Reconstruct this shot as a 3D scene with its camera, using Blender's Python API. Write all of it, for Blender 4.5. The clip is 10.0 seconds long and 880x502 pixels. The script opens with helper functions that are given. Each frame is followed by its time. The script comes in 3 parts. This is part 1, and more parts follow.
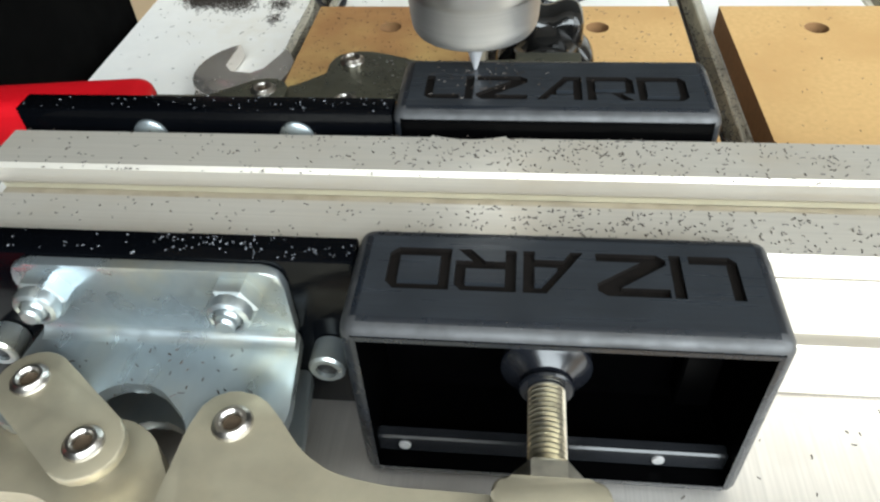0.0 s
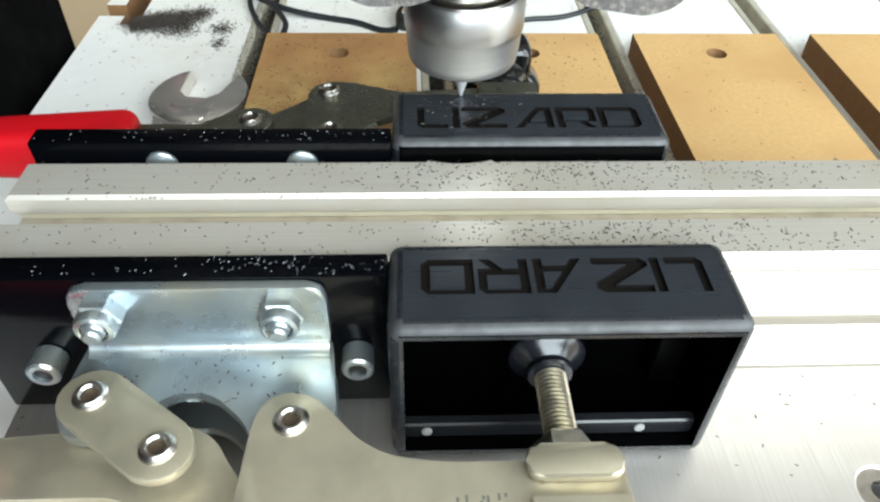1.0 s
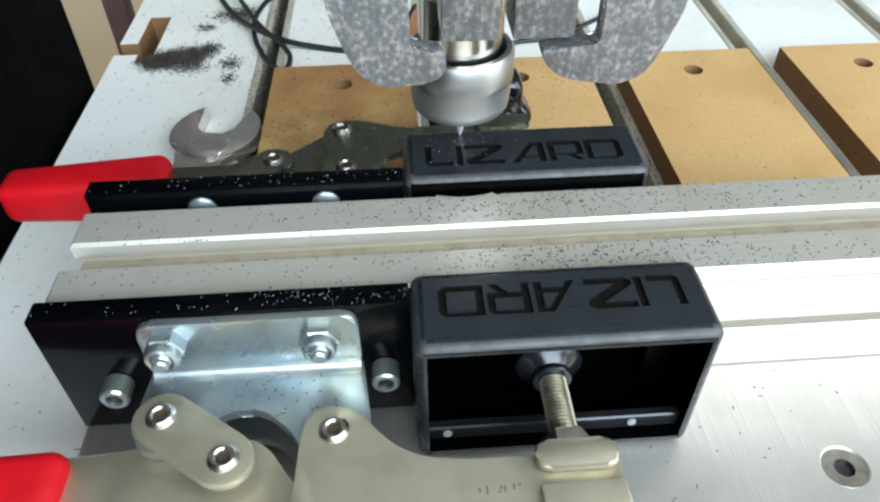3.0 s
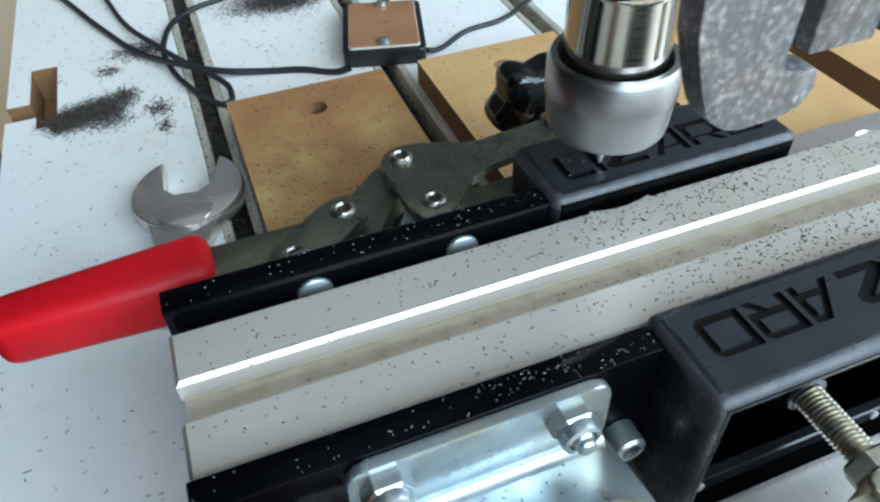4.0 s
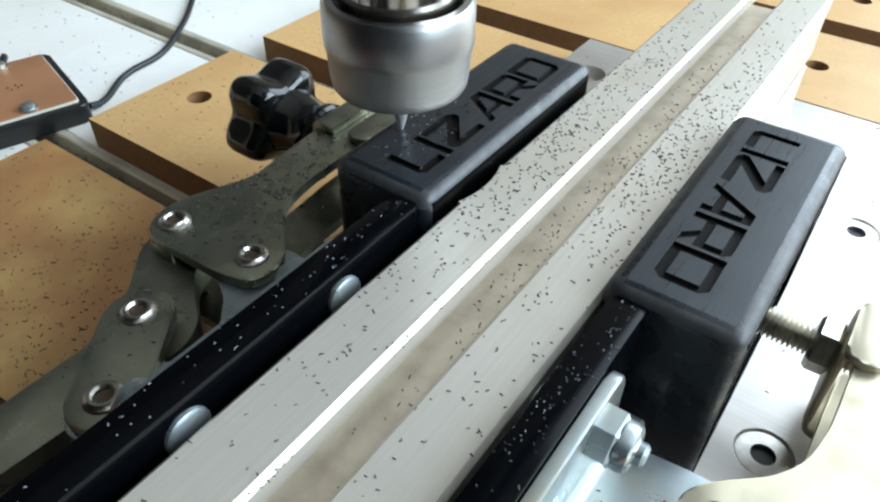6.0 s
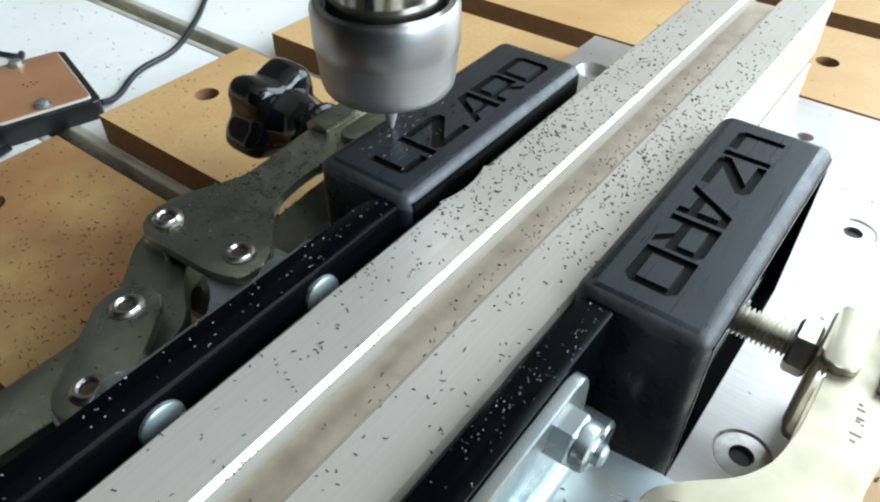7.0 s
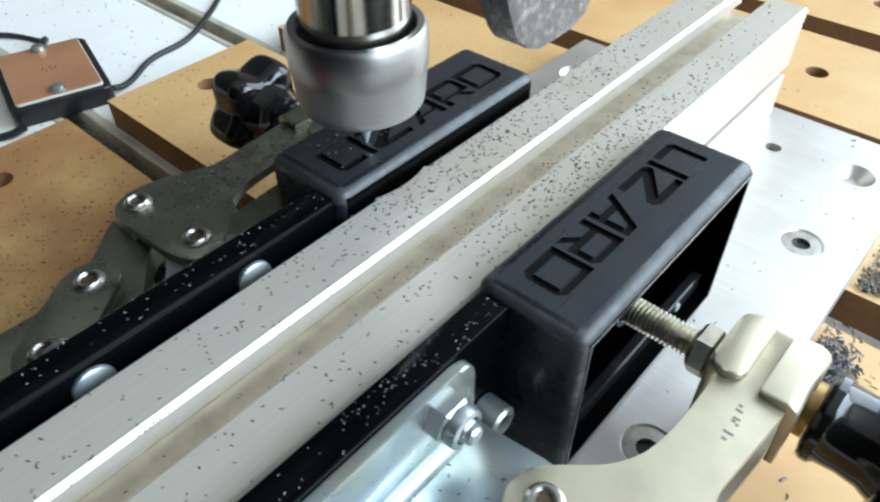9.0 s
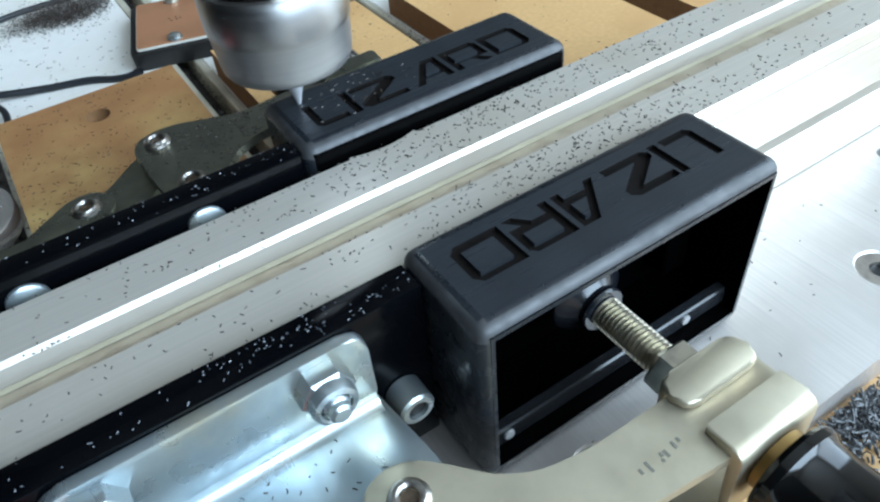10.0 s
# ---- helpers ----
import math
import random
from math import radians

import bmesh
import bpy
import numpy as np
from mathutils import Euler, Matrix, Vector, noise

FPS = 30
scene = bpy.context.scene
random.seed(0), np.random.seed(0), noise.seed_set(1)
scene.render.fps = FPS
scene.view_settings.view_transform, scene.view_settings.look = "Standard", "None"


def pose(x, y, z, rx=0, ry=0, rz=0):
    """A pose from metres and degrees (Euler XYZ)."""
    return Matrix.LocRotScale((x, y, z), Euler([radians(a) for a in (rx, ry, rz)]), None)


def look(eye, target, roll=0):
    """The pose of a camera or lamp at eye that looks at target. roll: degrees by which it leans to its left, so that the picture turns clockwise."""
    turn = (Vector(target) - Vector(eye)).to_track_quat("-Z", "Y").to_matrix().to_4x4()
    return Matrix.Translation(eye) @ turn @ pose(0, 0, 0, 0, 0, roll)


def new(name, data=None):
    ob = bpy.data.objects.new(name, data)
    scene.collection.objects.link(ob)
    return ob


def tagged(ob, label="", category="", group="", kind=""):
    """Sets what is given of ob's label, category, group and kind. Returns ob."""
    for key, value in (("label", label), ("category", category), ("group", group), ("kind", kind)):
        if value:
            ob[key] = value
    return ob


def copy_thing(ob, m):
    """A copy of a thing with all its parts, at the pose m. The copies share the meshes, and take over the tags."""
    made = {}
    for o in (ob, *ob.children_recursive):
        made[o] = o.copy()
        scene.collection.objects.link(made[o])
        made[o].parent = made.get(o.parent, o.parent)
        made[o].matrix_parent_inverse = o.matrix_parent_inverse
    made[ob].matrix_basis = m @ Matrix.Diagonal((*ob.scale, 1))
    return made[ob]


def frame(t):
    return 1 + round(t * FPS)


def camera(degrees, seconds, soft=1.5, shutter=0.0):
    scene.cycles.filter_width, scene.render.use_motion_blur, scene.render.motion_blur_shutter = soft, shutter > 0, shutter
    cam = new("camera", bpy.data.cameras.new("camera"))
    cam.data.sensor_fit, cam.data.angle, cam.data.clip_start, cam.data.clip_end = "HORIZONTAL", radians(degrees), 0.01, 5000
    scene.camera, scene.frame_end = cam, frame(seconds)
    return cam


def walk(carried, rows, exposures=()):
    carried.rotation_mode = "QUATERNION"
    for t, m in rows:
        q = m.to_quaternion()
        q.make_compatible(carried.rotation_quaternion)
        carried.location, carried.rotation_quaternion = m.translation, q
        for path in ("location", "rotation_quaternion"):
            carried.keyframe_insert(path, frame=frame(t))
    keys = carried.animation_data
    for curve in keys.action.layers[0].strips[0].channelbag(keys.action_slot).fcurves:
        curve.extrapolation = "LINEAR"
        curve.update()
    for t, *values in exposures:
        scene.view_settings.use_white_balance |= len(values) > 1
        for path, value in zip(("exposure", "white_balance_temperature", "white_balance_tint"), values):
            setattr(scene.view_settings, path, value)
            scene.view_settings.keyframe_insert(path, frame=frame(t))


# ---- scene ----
cam = camera(62.93, 10.0, 2.3, 0.12)
PATH = [
    (0, (-0.00783, -0.06142, 0.13011), (-0.02809, 0.08215, -0.00764), -3.64),
    (0.2, (-0.01709, -0.06761, 0.13624), (-0.03193, 0.07741, -0.00068), -2.96),
    (0.5, (-0.02561, -0.07657, 0.14110), (-0.03222, 0.06926, 0.00439), -1.71),
    (1, (-0.03036, -0.07761, 0.14587), (-0.02269, 0.06852, 0.00954), 1.51),
    (1.5, (-0.03017, -0.07502, 0.14312), (-0.01601, 0.07255, 0.00886), 1.74),
    (1.8, (-0.03575, -0.07198, 0.14223), (-0.01965, 0.07574, 0.00837), 1.16),
    (2, (-0.03593, -0.07446, 0.15094), (-0.01950, 0.07294, 0.01677), 0.92),
    (2.1, (-0.03330, -0.07843, 0.15572), (-0.01813, 0.06875, 0.02115), 0.41),
    (2.2, (-0.03086, -0.08214, 0.15931), (-0.01651, 0.06469, 0.02426), 0.31),
    (3.3, (-0.04190, -0.09081, 0.16759), (-0.03395, 0.05519, 0.03113), -0.93),
    (3.5, (-0.05624, -0.08005, 0.16403), (-0.04286, 0.06544, 0.02745), -1.98),
    (3.8, (-0.08375, -0.05739, 0.15602), (-0.04873, 0.08393, 0.01889), -2.16),
    (4, (-0.10359, -0.04052, 0.15253), (-0.05500, 0.09567, 0.01435), -2.32),
    (4.2, (-0.11989, -0.02383, 0.14948), (-0.05471, 0.10494, 0.01102), -0.36),
    (4.5, (-0.13467, -0.00205, 0.14095), (-0.05194, 0.11801, 0.00405), -0.02),
    (4.8, (-0.13467, 0.00810, 0.12651), (-0.03624, 0.12079, -0.00620), -0.80),
    (5, (-0.13377, 0.01252, 0.12121), (-0.02442, 0.11871, -0.00828), -0.48),
    (5.5, (-0.13006, 0.01087, 0.11987), (-0.00756, 0.10300, -0.00861), -0.51),
    (6, (-0.12310, 0.00647, 0.12801), (0.00043, 0.09185, -0.00410), 1.25),
    (6.2, (-0.12179, 0.00441, 0.12803), (0.00189, 0.08939, -0.00419), 1.06),
    (7.3, (-0.11808, -0.00271, 0.13190), (-0.00239, 0.08959, -0.00262), -0.51),
    (7.5, (-0.11877, -0.00357, 0.13212), (-0.00416, 0.08959, -0.00273), -0.69),
    (8, (-0.11965, -0.00649, 0.13269), (-0.00729, 0.08873, -0.00262), -1.12),
    (8.5, (-0.11706, -0.00863, 0.13250), (-0.00666, 0.08813, -0.00333), -1.22),
    (8.8, (-0.11516, -0.01536, 0.13771), (-0.00528, 0.08187, 0.00179), -0.74),
    (9, (-0.11005, -0.02438, 0.13985), (-0.00053, 0.07296, 0.00372), -0.31),
    (9.3, (-0.07893, -0.04356, 0.13265), (0.01760, 0.06605, -0.00398), -1.53),
    (9.5, (-0.06960, -0.04821, 0.12913), (0.01310, 0.07165, -0.00796), -4.23),
    (9.6, (-0.07042, -0.04763, 0.12743), (0.00597, 0.07667, -0.00937), -5.37),
    (9.8, (-0.07204, -0.05010, 0.12984), (-0.00170, 0.07753, -0.00714), -6.44),
    (10, (-0.07267, -0.04905, 0.12969), (-0.00219, 0.07748, -0.00823), -6.21),
]
walk(cam, [(t, look(eye, target, roll)) for t, eye, target, roll in PATH],
     [(0.0, -0.20, 6550, 8), (0.5, -0.02, 6500, 7.5), (1.0, -0.12, 6400, 6.5), (1.5, -0.28, 6350, 6), (2.1, -0.38, 6200, 5), (3.5, -0.42, 5750, 5), (4.0, -0.46, 5500, 4), (4.5, -0.42, 5950, 5), (6.0, -0.35, 5900, 6), (7.5, -0.35, 5900, 6), (9.0, -0.30, 5800, 5.5), (9.5, -0.34, 5400, 4), (10.0, -0.38, 5400, 4)])

# ---- world, window light ----
world = bpy.data.worlds.new("world")
scene.world = world
world.use_nodes = True
wn = world.node_tree
sky = wn.nodes.new("ShaderNodeTexSky")
sky.sky_type, sky.sun_disc, sky.sun_elevation, sky.sun_rotation = "NISHITA", False, radians(35), radians(120)
wn.links.new(sky.outputs[0], wn.nodes["Background"].inputs[0])
wn.nodes["Background"].inputs[1].default_value = 0.12


def window_light(name, eye, target, sx, sy, watts, colour):
    la = bpy.data.lights.new(name, "AREA")
    la.shape, la.size, la.size_y, la.energy, la.color = "RECTANGLE", sx, sy, watts, colour
    ob = new(name, la)
    ob.matrix_world = look(eye, target)
    return ob


window_light("window_light_1", (0.98, -0.47, 0.65), (0, -0.40, 0.50), 0.98, 1.25, 27.0, (0.86, 0.95, 1.0))
window_light("window_light_2", (0.25, -1.08, 0.85), (0, 0, 1.00), 1.2, 1.1, 62.0, (0.86, 0.95, 1.0))


# ---- materials ----
def material(name, colour, rough=0.5, metal=0.0, spots=0.0, spot_scale=60.0, spot_colour=None, grain=0.0, grain_scale=(900, 900, 900),
             bump=0.0, bump_scale=1500.0, rough_var=0.0, coat=0.0, ior=1.5, island=0.0, detail=4.0):
    m = bpy.data.materials.new(name)
    m.use_nodes = True
    nt = m.node_tree
    b = nt.nodes["Principled BSDF"]
    b.inputs["Base Color"].default_value = (*colour, 1)
    b.inputs["Roughness"].default_value, b.inputs["Metallic"].default_value = rough, metal
    b.inputs["IOR"].default_value = ior
    b.inputs["Coat Weight"].default_value = coat
    tc = nt.nodes.new("ShaderNodeTexCoord")
    col = None

    def noise_tex(scale, det=4.0, vec=None):
        n = nt.nodes.new("ShaderNodeTexNoise")
        n.inputs["Scale"].default_value, n.inputs["Detail"].default_value = scale, det
        nt.links.new(vec or tc.outputs["Object"], n.inputs["Vector"])
        return n

    def mixed(a, fac, dark, lo, hi):
        ramp = nt.nodes.new("ShaderNodeMapRange")
        ramp.inputs["From Min"].default_value, ramp.inputs["From Max"].default_value = lo, hi
        nt.links.new(fac, ramp.inputs["Value"])
        mx = nt.nodes.new("ShaderNodeMix")
        mx.data_type = "RGBA"
        nt.links.new(ramp.outputs[0], mx.inputs["Factor"])
        if a is None:
            mx.inputs["A"].default_value = (*colour, 1)
        else:
            nt.links.new(a, mx.inputs["A"])
        mx.inputs["B"].default_value = (*dark, 1)
        return mx.outputs["Result"]

    if spots:
        n = noise_tex(spot_scale, 6.0)
        dark = spot_colour or tuple(c * (1 - spots) for c in colour)
        col = mixed(col, n.outputs["Fac"], dark, 0.45, 0.72)
    if grain:
        mp = nt.nodes.new("ShaderNodeMapping")
        mp.inputs["Scale"].default_value = grain_scale
        nt.links.new(tc.outputs["Object"], mp.inputs["Vector"])
        n = noise_tex(1.0, detail, mp.outputs[0])
        col = mixed(col, n.outputs["Fac"], tuple(c * (1 - grain) for c in colour), 0.35, 0.75)
        rv = nt.nodes.new("ShaderNodeMapRange")
        rv.inputs["To Min"].default_value, rv.inputs["To Max"].default_value = max(0.02, rough - rough_var), min(1, rough + rough_var)
        rv.inputs["From Min"].default_value, rv.inputs["From Max"].default_value = 0.3, 0.7
        nt.links.new(n.outputs["Fac"], rv.inputs["Value"])
        nt.links.new(rv.outputs[0], b.inputs["Roughness"])
    if col is not None:
        nt.links.new(col, b.inputs["Base Color"])
    if bump:
        n = noise_tex(bump_scale, 3.0)
        bp = nt.nodes.new("ShaderNodeBump")
        bp.inputs["Strength"].default_value, bp.inputs["Distance"].default_value = bump, 0.0003
        nt.links.new(n.outputs["Fac"], bp.inputs["Height"])
        nt.links.new(bp.outputs[0], b.inputs["Normal"])
    return m


M_BOX = material("moulded_black_plastic", (0.020, 0.0235, 0.0285), 0.35, ior=1.5, spots=0.35, spot_scale=90, grain=0.35, grain_scale=(60, 1500, 900), rough_var=0.10, bump=0.12, bump_scale=2500)
M_SHELL = material("smooth_black_plastic", (0.0115, 0.0140, 0.0185), 0.29, ior=1.50, spots=0.3, spot_scale=70, grain=0.3, grain_scale=(300, 300, 300), rough_var=0.10, bump=0.10, bump_scale=2500)
M_WORN = material("rubbed_plastic_edge", (0.050, 0.051, 0.054), 0.46, ior=1.5, spots=0.75, spot_scale=160, grain=0.4, grain_scale=(300, 300, 300), rough_var=0.12)
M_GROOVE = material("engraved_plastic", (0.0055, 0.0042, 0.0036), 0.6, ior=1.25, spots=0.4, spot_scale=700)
# Same plastic as the shell, with the cavity's shade put into the colour.
M_CAVITY = material("shaded_inner_plastic", (0.0006, 0.0006, 0.0007), 0.35, ior=1.10, spots=0.3, spot_scale=200)
M_BAR = material("black_acetal", (0.0014, 0.0017, 0.0024), 0.15, ior=1.18, grain=0.3, grain_scale=(40, 900, 900), rough_var=0.06)
M_RAIL = material("anodised_aluminium", (0.68, 0.635, 0.56), 0.42, 0.62, spots=0.10, spot_scale=40, spot_colour=(0.60, 0.53, 0.43), grain=0.10, grain_scale=(14, 1400, 1400), rough_var=0.06, bump=0.05)
# Rail aluminium browned to carry the shade at the slot's bottom.
M_SLOT = material("slot_shade_aluminium", (0.60, 0.53, 0.43), 0.52, 0.5, spots=0.25, spot_scale=160, spot_colour=(0.46, 0.39, 0.30))
# Rail aluminium tinted with the yellowish light bounced up inside the slot.
M_LIP = material("bounce_lit_aluminium", (0.76, 0.73, 0.58), 0.45, 0.45, spots=0.15, spot_scale=50)
M_PLATE = material("milled_aluminium", (0.62, 0.585, 0.55), 0.44, 0.75, spots=0.18, spot_scale=45, spot_colour=(0.50, 0.46, 0.42), grain=0.14, grain_scale=(1500, 25, 600), rough_var=0.08)
M_ZINC = material("bright_zinc_steel", (0.43, 0.485, 0.51), 0.33, 0.85, spots=0.2, spot_scale=55, spot_colour=(0.56, 0.52, 0.38), grain=0.16, grain_scale=(200, 60, 200), rough_var=0.10)
M_CLAMP = material("passivated_steel", (0.55, 0.49, 0.36), 0.45, 0.76, spots=0.25, spot_scale=70, spot_colour=(0.42, 0.38, 0.29), grain=0.16, grain_scale=(160, 160, 160), rough_var=0.10, bump=0.04)
# Far clamp steel: dust, plus weaker light and dark reflections painted in.
M_CLAMPFAR = material("dusty_dimmed_steel", (0.29, 0.29, 0.225), 0.36, 0.92, spots=0.5, spot_scale=90, spot_colour=(0.17, 0.18, 0.15), grain=0.2, grain_scale=(200, 200, 200), rough_var=0.12, bump=0.05)
M_EDGE = material("rivet_steel", (0.54, 0.51, 0.47), 0.30, 1.0, spots=0.3, spot_scale=400)
M_RIVETHOLE = material("rivet_core", (0.10, 0.07, 0.045), 0.5, 0.5, spots=0.4, spot_scale=900)
M_THREAD = material("threaded_steel", (0.72, 0.68, 0.57), 0.30, 0.95, spots=0.3, spot_scale=300)
M_RED = material("red_vinyl_grip", (0.52, 0.004, 0.010), 0.46, ior=1.36, spots=0.25, spot_scale=50, bump=0.08, bump_scale=900)
M_KNOB = material("black_phenolic", (0.006, 0.006, 0.006), 0.12, spots=0.2, spot_scale=90)
M_PAD = material("black_rubber_pad", (0.008, 0.009, 0.012), 0.20, ior=1.55, spots=0.3, spot_scale=200)
M_MDF = material("mdf_board", (0.61, 0.385, 0.165), 0.50, spots=0.28, spot_scale=22, spot_colour=(0.47, 0.26, 0.10), grain=0.12, grain_scale=(500, 500, 500), rough_var=0.1, bump=0.1)
M_MDFOLD = material("stained_mdf_board", (0.355, 0.180, 0.070), 0.45, spots=0.4, spot_scale=20, spot_colour=(0.52, 0.37, 0.14), grain=0.2, grain_scale=(60, 60, 60), rough_var=0.1, bump=0.1)
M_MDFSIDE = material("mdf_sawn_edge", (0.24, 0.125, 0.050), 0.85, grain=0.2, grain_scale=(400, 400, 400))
M_TABLE = material("white_melamine", (0.86, 0.85, 0.82), 0.38, spots=0.12, spot_scale=14, spot_colour=(0.74, 0.71, 0.64), grain=0.04, grain_scale=(200, 200, 200), rough_var=0.06)
M_TRACK = material("track_aluminium", (0.66, 0.62, 0.51), 0.5, 0.35, spots=0.35, spot_scale=60)
# Packed swarf, darkened further to hold the shadow down in the slot.
M_TRACKLOW = material("shaded_swarf_slot", (0.018, 0.016, 0.014), 0.85, spots=0.6, spot_scale=400, spot_colour=(0.07, 0.06, 0.05), bump=0.4, bump_scale=900)
M_LEDGE = material("glossy_inner_ledge", (0.012, 0.013, 0.015), 0.24, ior=1.5, spots=0.3, spot_scale=120)
M_CHIP = material("black_plastic_chips", (0.038, 0.027, 0.020), 0.5, spots=0.3, spot_scale=800)
M_CURL = material("glossy_plastic_curls", (0.030, 0.031, 0.034), 0.22, spots=0.3, spot_scale=800)
M_CHIPGREY = material("grey_plastic_dust", (0.11, 0.115, 0.13), 0.25, spots=0.4, spot_scale=800)
M_NUT = material("turned_steel", (0.42, 0.415, 0.41), 0.36, 1.0, grain=0.03, grain_scale=(30, 30, 1800), rough_var=0.04)
M_NUTLOW = material("ground_steel", (0.44, 0.435, 0.43), 0.44, 0.9, grain=0.05, grain_scale=(30, 30, 2500), rough_var=0.04)
M_SHAFT = material("polished_shaft", (0.66, 0.62, 0.56), 0.12, 1.0, grain=0.05, grain_scale=(10, 10, 1500), rough_var=0.04)
M_CUTTER = material("ground_carbide", (0.62, 0.62, 0.64), 0.45, 0.5, spots=0.2, spot_scale=500)
# Near-black: stands for shade in sockets and collet gap; also the copper's dots.
M_GAP = material("shade_and_dot_black", (0.012, 0.012, 0.012), 0.4, spots=0.3)
M_MOUNT = material("dusty_cast_alloy", (0.17, 0.172, 0.18), 0.34, 0.55, spots=0.6, spot_scale=900, spot_colour=(0.47, 0.46, 0.455), grain=0.35, grain_scale=(900, 900, 160), rough_var=0.18, bump=0.3, bump_scale=1200)
M_COPPER = material("copper_clad", (0.54, 0.27, 0.14), 0.40, 0.4, spots=0.2, spot_scale=40)
M_PIN = material("dull_steel_pin", (0.42, 0.42, 0.42), 0.4, 0.3, spots=0.3, spot_scale=900)
M_FIBRE = material("laminate_edge", (0.72, 0.70, 0.62), 0.5, spots=0.1)
M_BASE = material("black_base", (0.012, 0.012, 0.012), 0.35, spots=0.3, spot_scale=80)
M_CABLE = material("black_cable", (0.012, 0.014, 0.018), 0.42, spots=0.2, spot_scale=80)
M_WRENCH = material("satin_chrome", (0.84, 0.79, 0.74), 0.20, 0.85, spots=0.15, spot_scale=60, grain=0.08, grain_scale=(200, 200, 200), rough_var=0.08)
M_PANEL = material("black_painted_panel", (0.003, 0.003, 0.003), 0.7, ior=1.06, spots=0.3, spot_scale=20, grain=0.2, grain_scale=(100, 100, 100), rough_var=0.1)
M_WALL = material("painted_wall", (0.50, 0.46, 0.41), 0.8, spots=0.08, spot_scale=3)
# Unseen west wall; its cream tone throws warm light back on the fixture.
M_WESTWALL = material("cream_bounce_wall", (0.84, 0.70, 0.50), 0.8, spots=0.06, spot_scale=3)
# Unseen upper wall, kept dark so metal and bars mirror little light.
M_DARKWALL = material("dark_reflection_wall", (0.055, 0.052, 0.048), 0.7, spots=0.4, spot_scale=4)
M_PALE = material("pale_beige_wall", (0.78, 0.64, 0.46), 0.8, spots=0.08, spot_scale=3)
M_CEIL = material("plaster_ceiling", (0.46, 0.44, 0.41), 0.9, spots=0.05, spot_scale=3)
M_FLOOR = material("wood_floor", (0.62, 0.50, 0.35), 0.5, spots=0.25, spot_scale=6, grain=0.2, grain_scale=(3, 60, 3), rough_var=0.1)
M_POST = material("purple_brown_post", (0.13, 0.07, 0.08), 0.5, spots=0.2)
M_BRASS = material("brass_bush", (0.40, 0.26, 0.09), 0.4, 0.8, spots=0.2)
M_INK = material("stamped_mark", (0.20, 0.19, 0.16), 0.5, 0.5, spots=0.2)

# ---- mesh helpers ----
MIRROR = False
SHIFT = Vector((0, 0, 0))


def finish(bm, smooth=35):
    for v in bm.verts:
        v.co += SHIFT
    if MIRROR:
        for v in bm.verts:
            v.co.y = 0.104 - v.co.y
        bmesh.ops.reverse_faces(bm, faces=bm.faces)
    me = bpy.data.meshes.new("mesh")
    bm.to_mesh(me)
    bm.free()
    for p in me.polygons:
        p.use_smooth = True
    me.set_sharp_from_angle(angle=radians(smooth))
    return me


def part(name, bm, mat, parent=None, label="", smooth=35):
    me = finish(bm, smooth)
    me.materials.append(mat)
    ob = new(name, me)
    if parent is not None:
        ob.parent = parent
    if label:
        ob["label"] = label
    return ob


def two_tone(ob, mat, test):
    """Gives the faces that pass the test a second material."""
    ob.data.materials.append(mat)
    for p in ob.data.polygons:
        if test(p):
            p.material_index = 1
    return ob


def thing(name, label, category, group="", kind=""):
    return tagged(new(name), label, category, group, kind)


def box(x0, x1, y0, y1, z0, z1, bev=0.0, seg=2):
    bm = bmesh.new()
    bmesh.ops.create_cube(bm, size=1.0)
    for v in bm.verts:
        v.co = Vector(((x0 + x1) / 2 + v.co.x * (x1 - x0), (y0 + y1) / 2 + v.co.y * (y1 - y0), (z0 + z1) / 2 + v.co.z * (z1 - z0)))
    if bev:
        bmesh.ops.bevel(bm, geom=bm.edges[:], offset=bev, segments=seg, profile=0.5, affect="EDGES")
    return bm


def prism(poly, z0, z1, bev=0.0, seg=2):
    bm = bmesh.new()
    lo = [bm.verts.new((x, y, z0)) for x, y in poly]
    hi = [bm.verts.new((x, y, z1)) for x, y in poly]
    area = sum(poly[i - 1][0] * poly[i][1] - poly[i][0] * poly[i - 1][1] for i in range(len(poly)))
    bm.faces.new(hi if area > 0 else hi[::-1])
    bm.faces.new(lo[::-1] if area > 0 else lo)
    n = len(poly)
    for i in range(n):
        j = (i + 1) % n
        q = (lo[i], lo[j], hi[j], hi[i])
        bm.faces.new(q if area > 0 else q[::-1])
    if bev:
        rims = [e for e in bm.edges if abs(e.verts[0].co.z - e.verts[1].co.z) < 1e-7]
        bmesh.ops.bevel(bm, geom=rims, offset=bev, segments=seg, profile=0.5, affect="EDGES")
    return bm


def rounded(poly, r, n=4):
    """A polygon with its corners rounded."""
    out = []
    for i, p in enumerate(poly):
        a, b, c = Vector(poly[i - 1]), Vector(p), Vector(poly[(i + 1) % len(poly)])
        d = min(r, (a - b).length * 0.45, (c - b).length * 0.45)
        s, e = b + (a - b).normalized() * d, b + (c - b).normalized() * d
        for k in range(n + 1):
            t = k / n
            q = s * (1 - t) ** 2 + b * 2 * t * (1 - t) + e * t * t
            out.append((q.x, q.y))
    return out


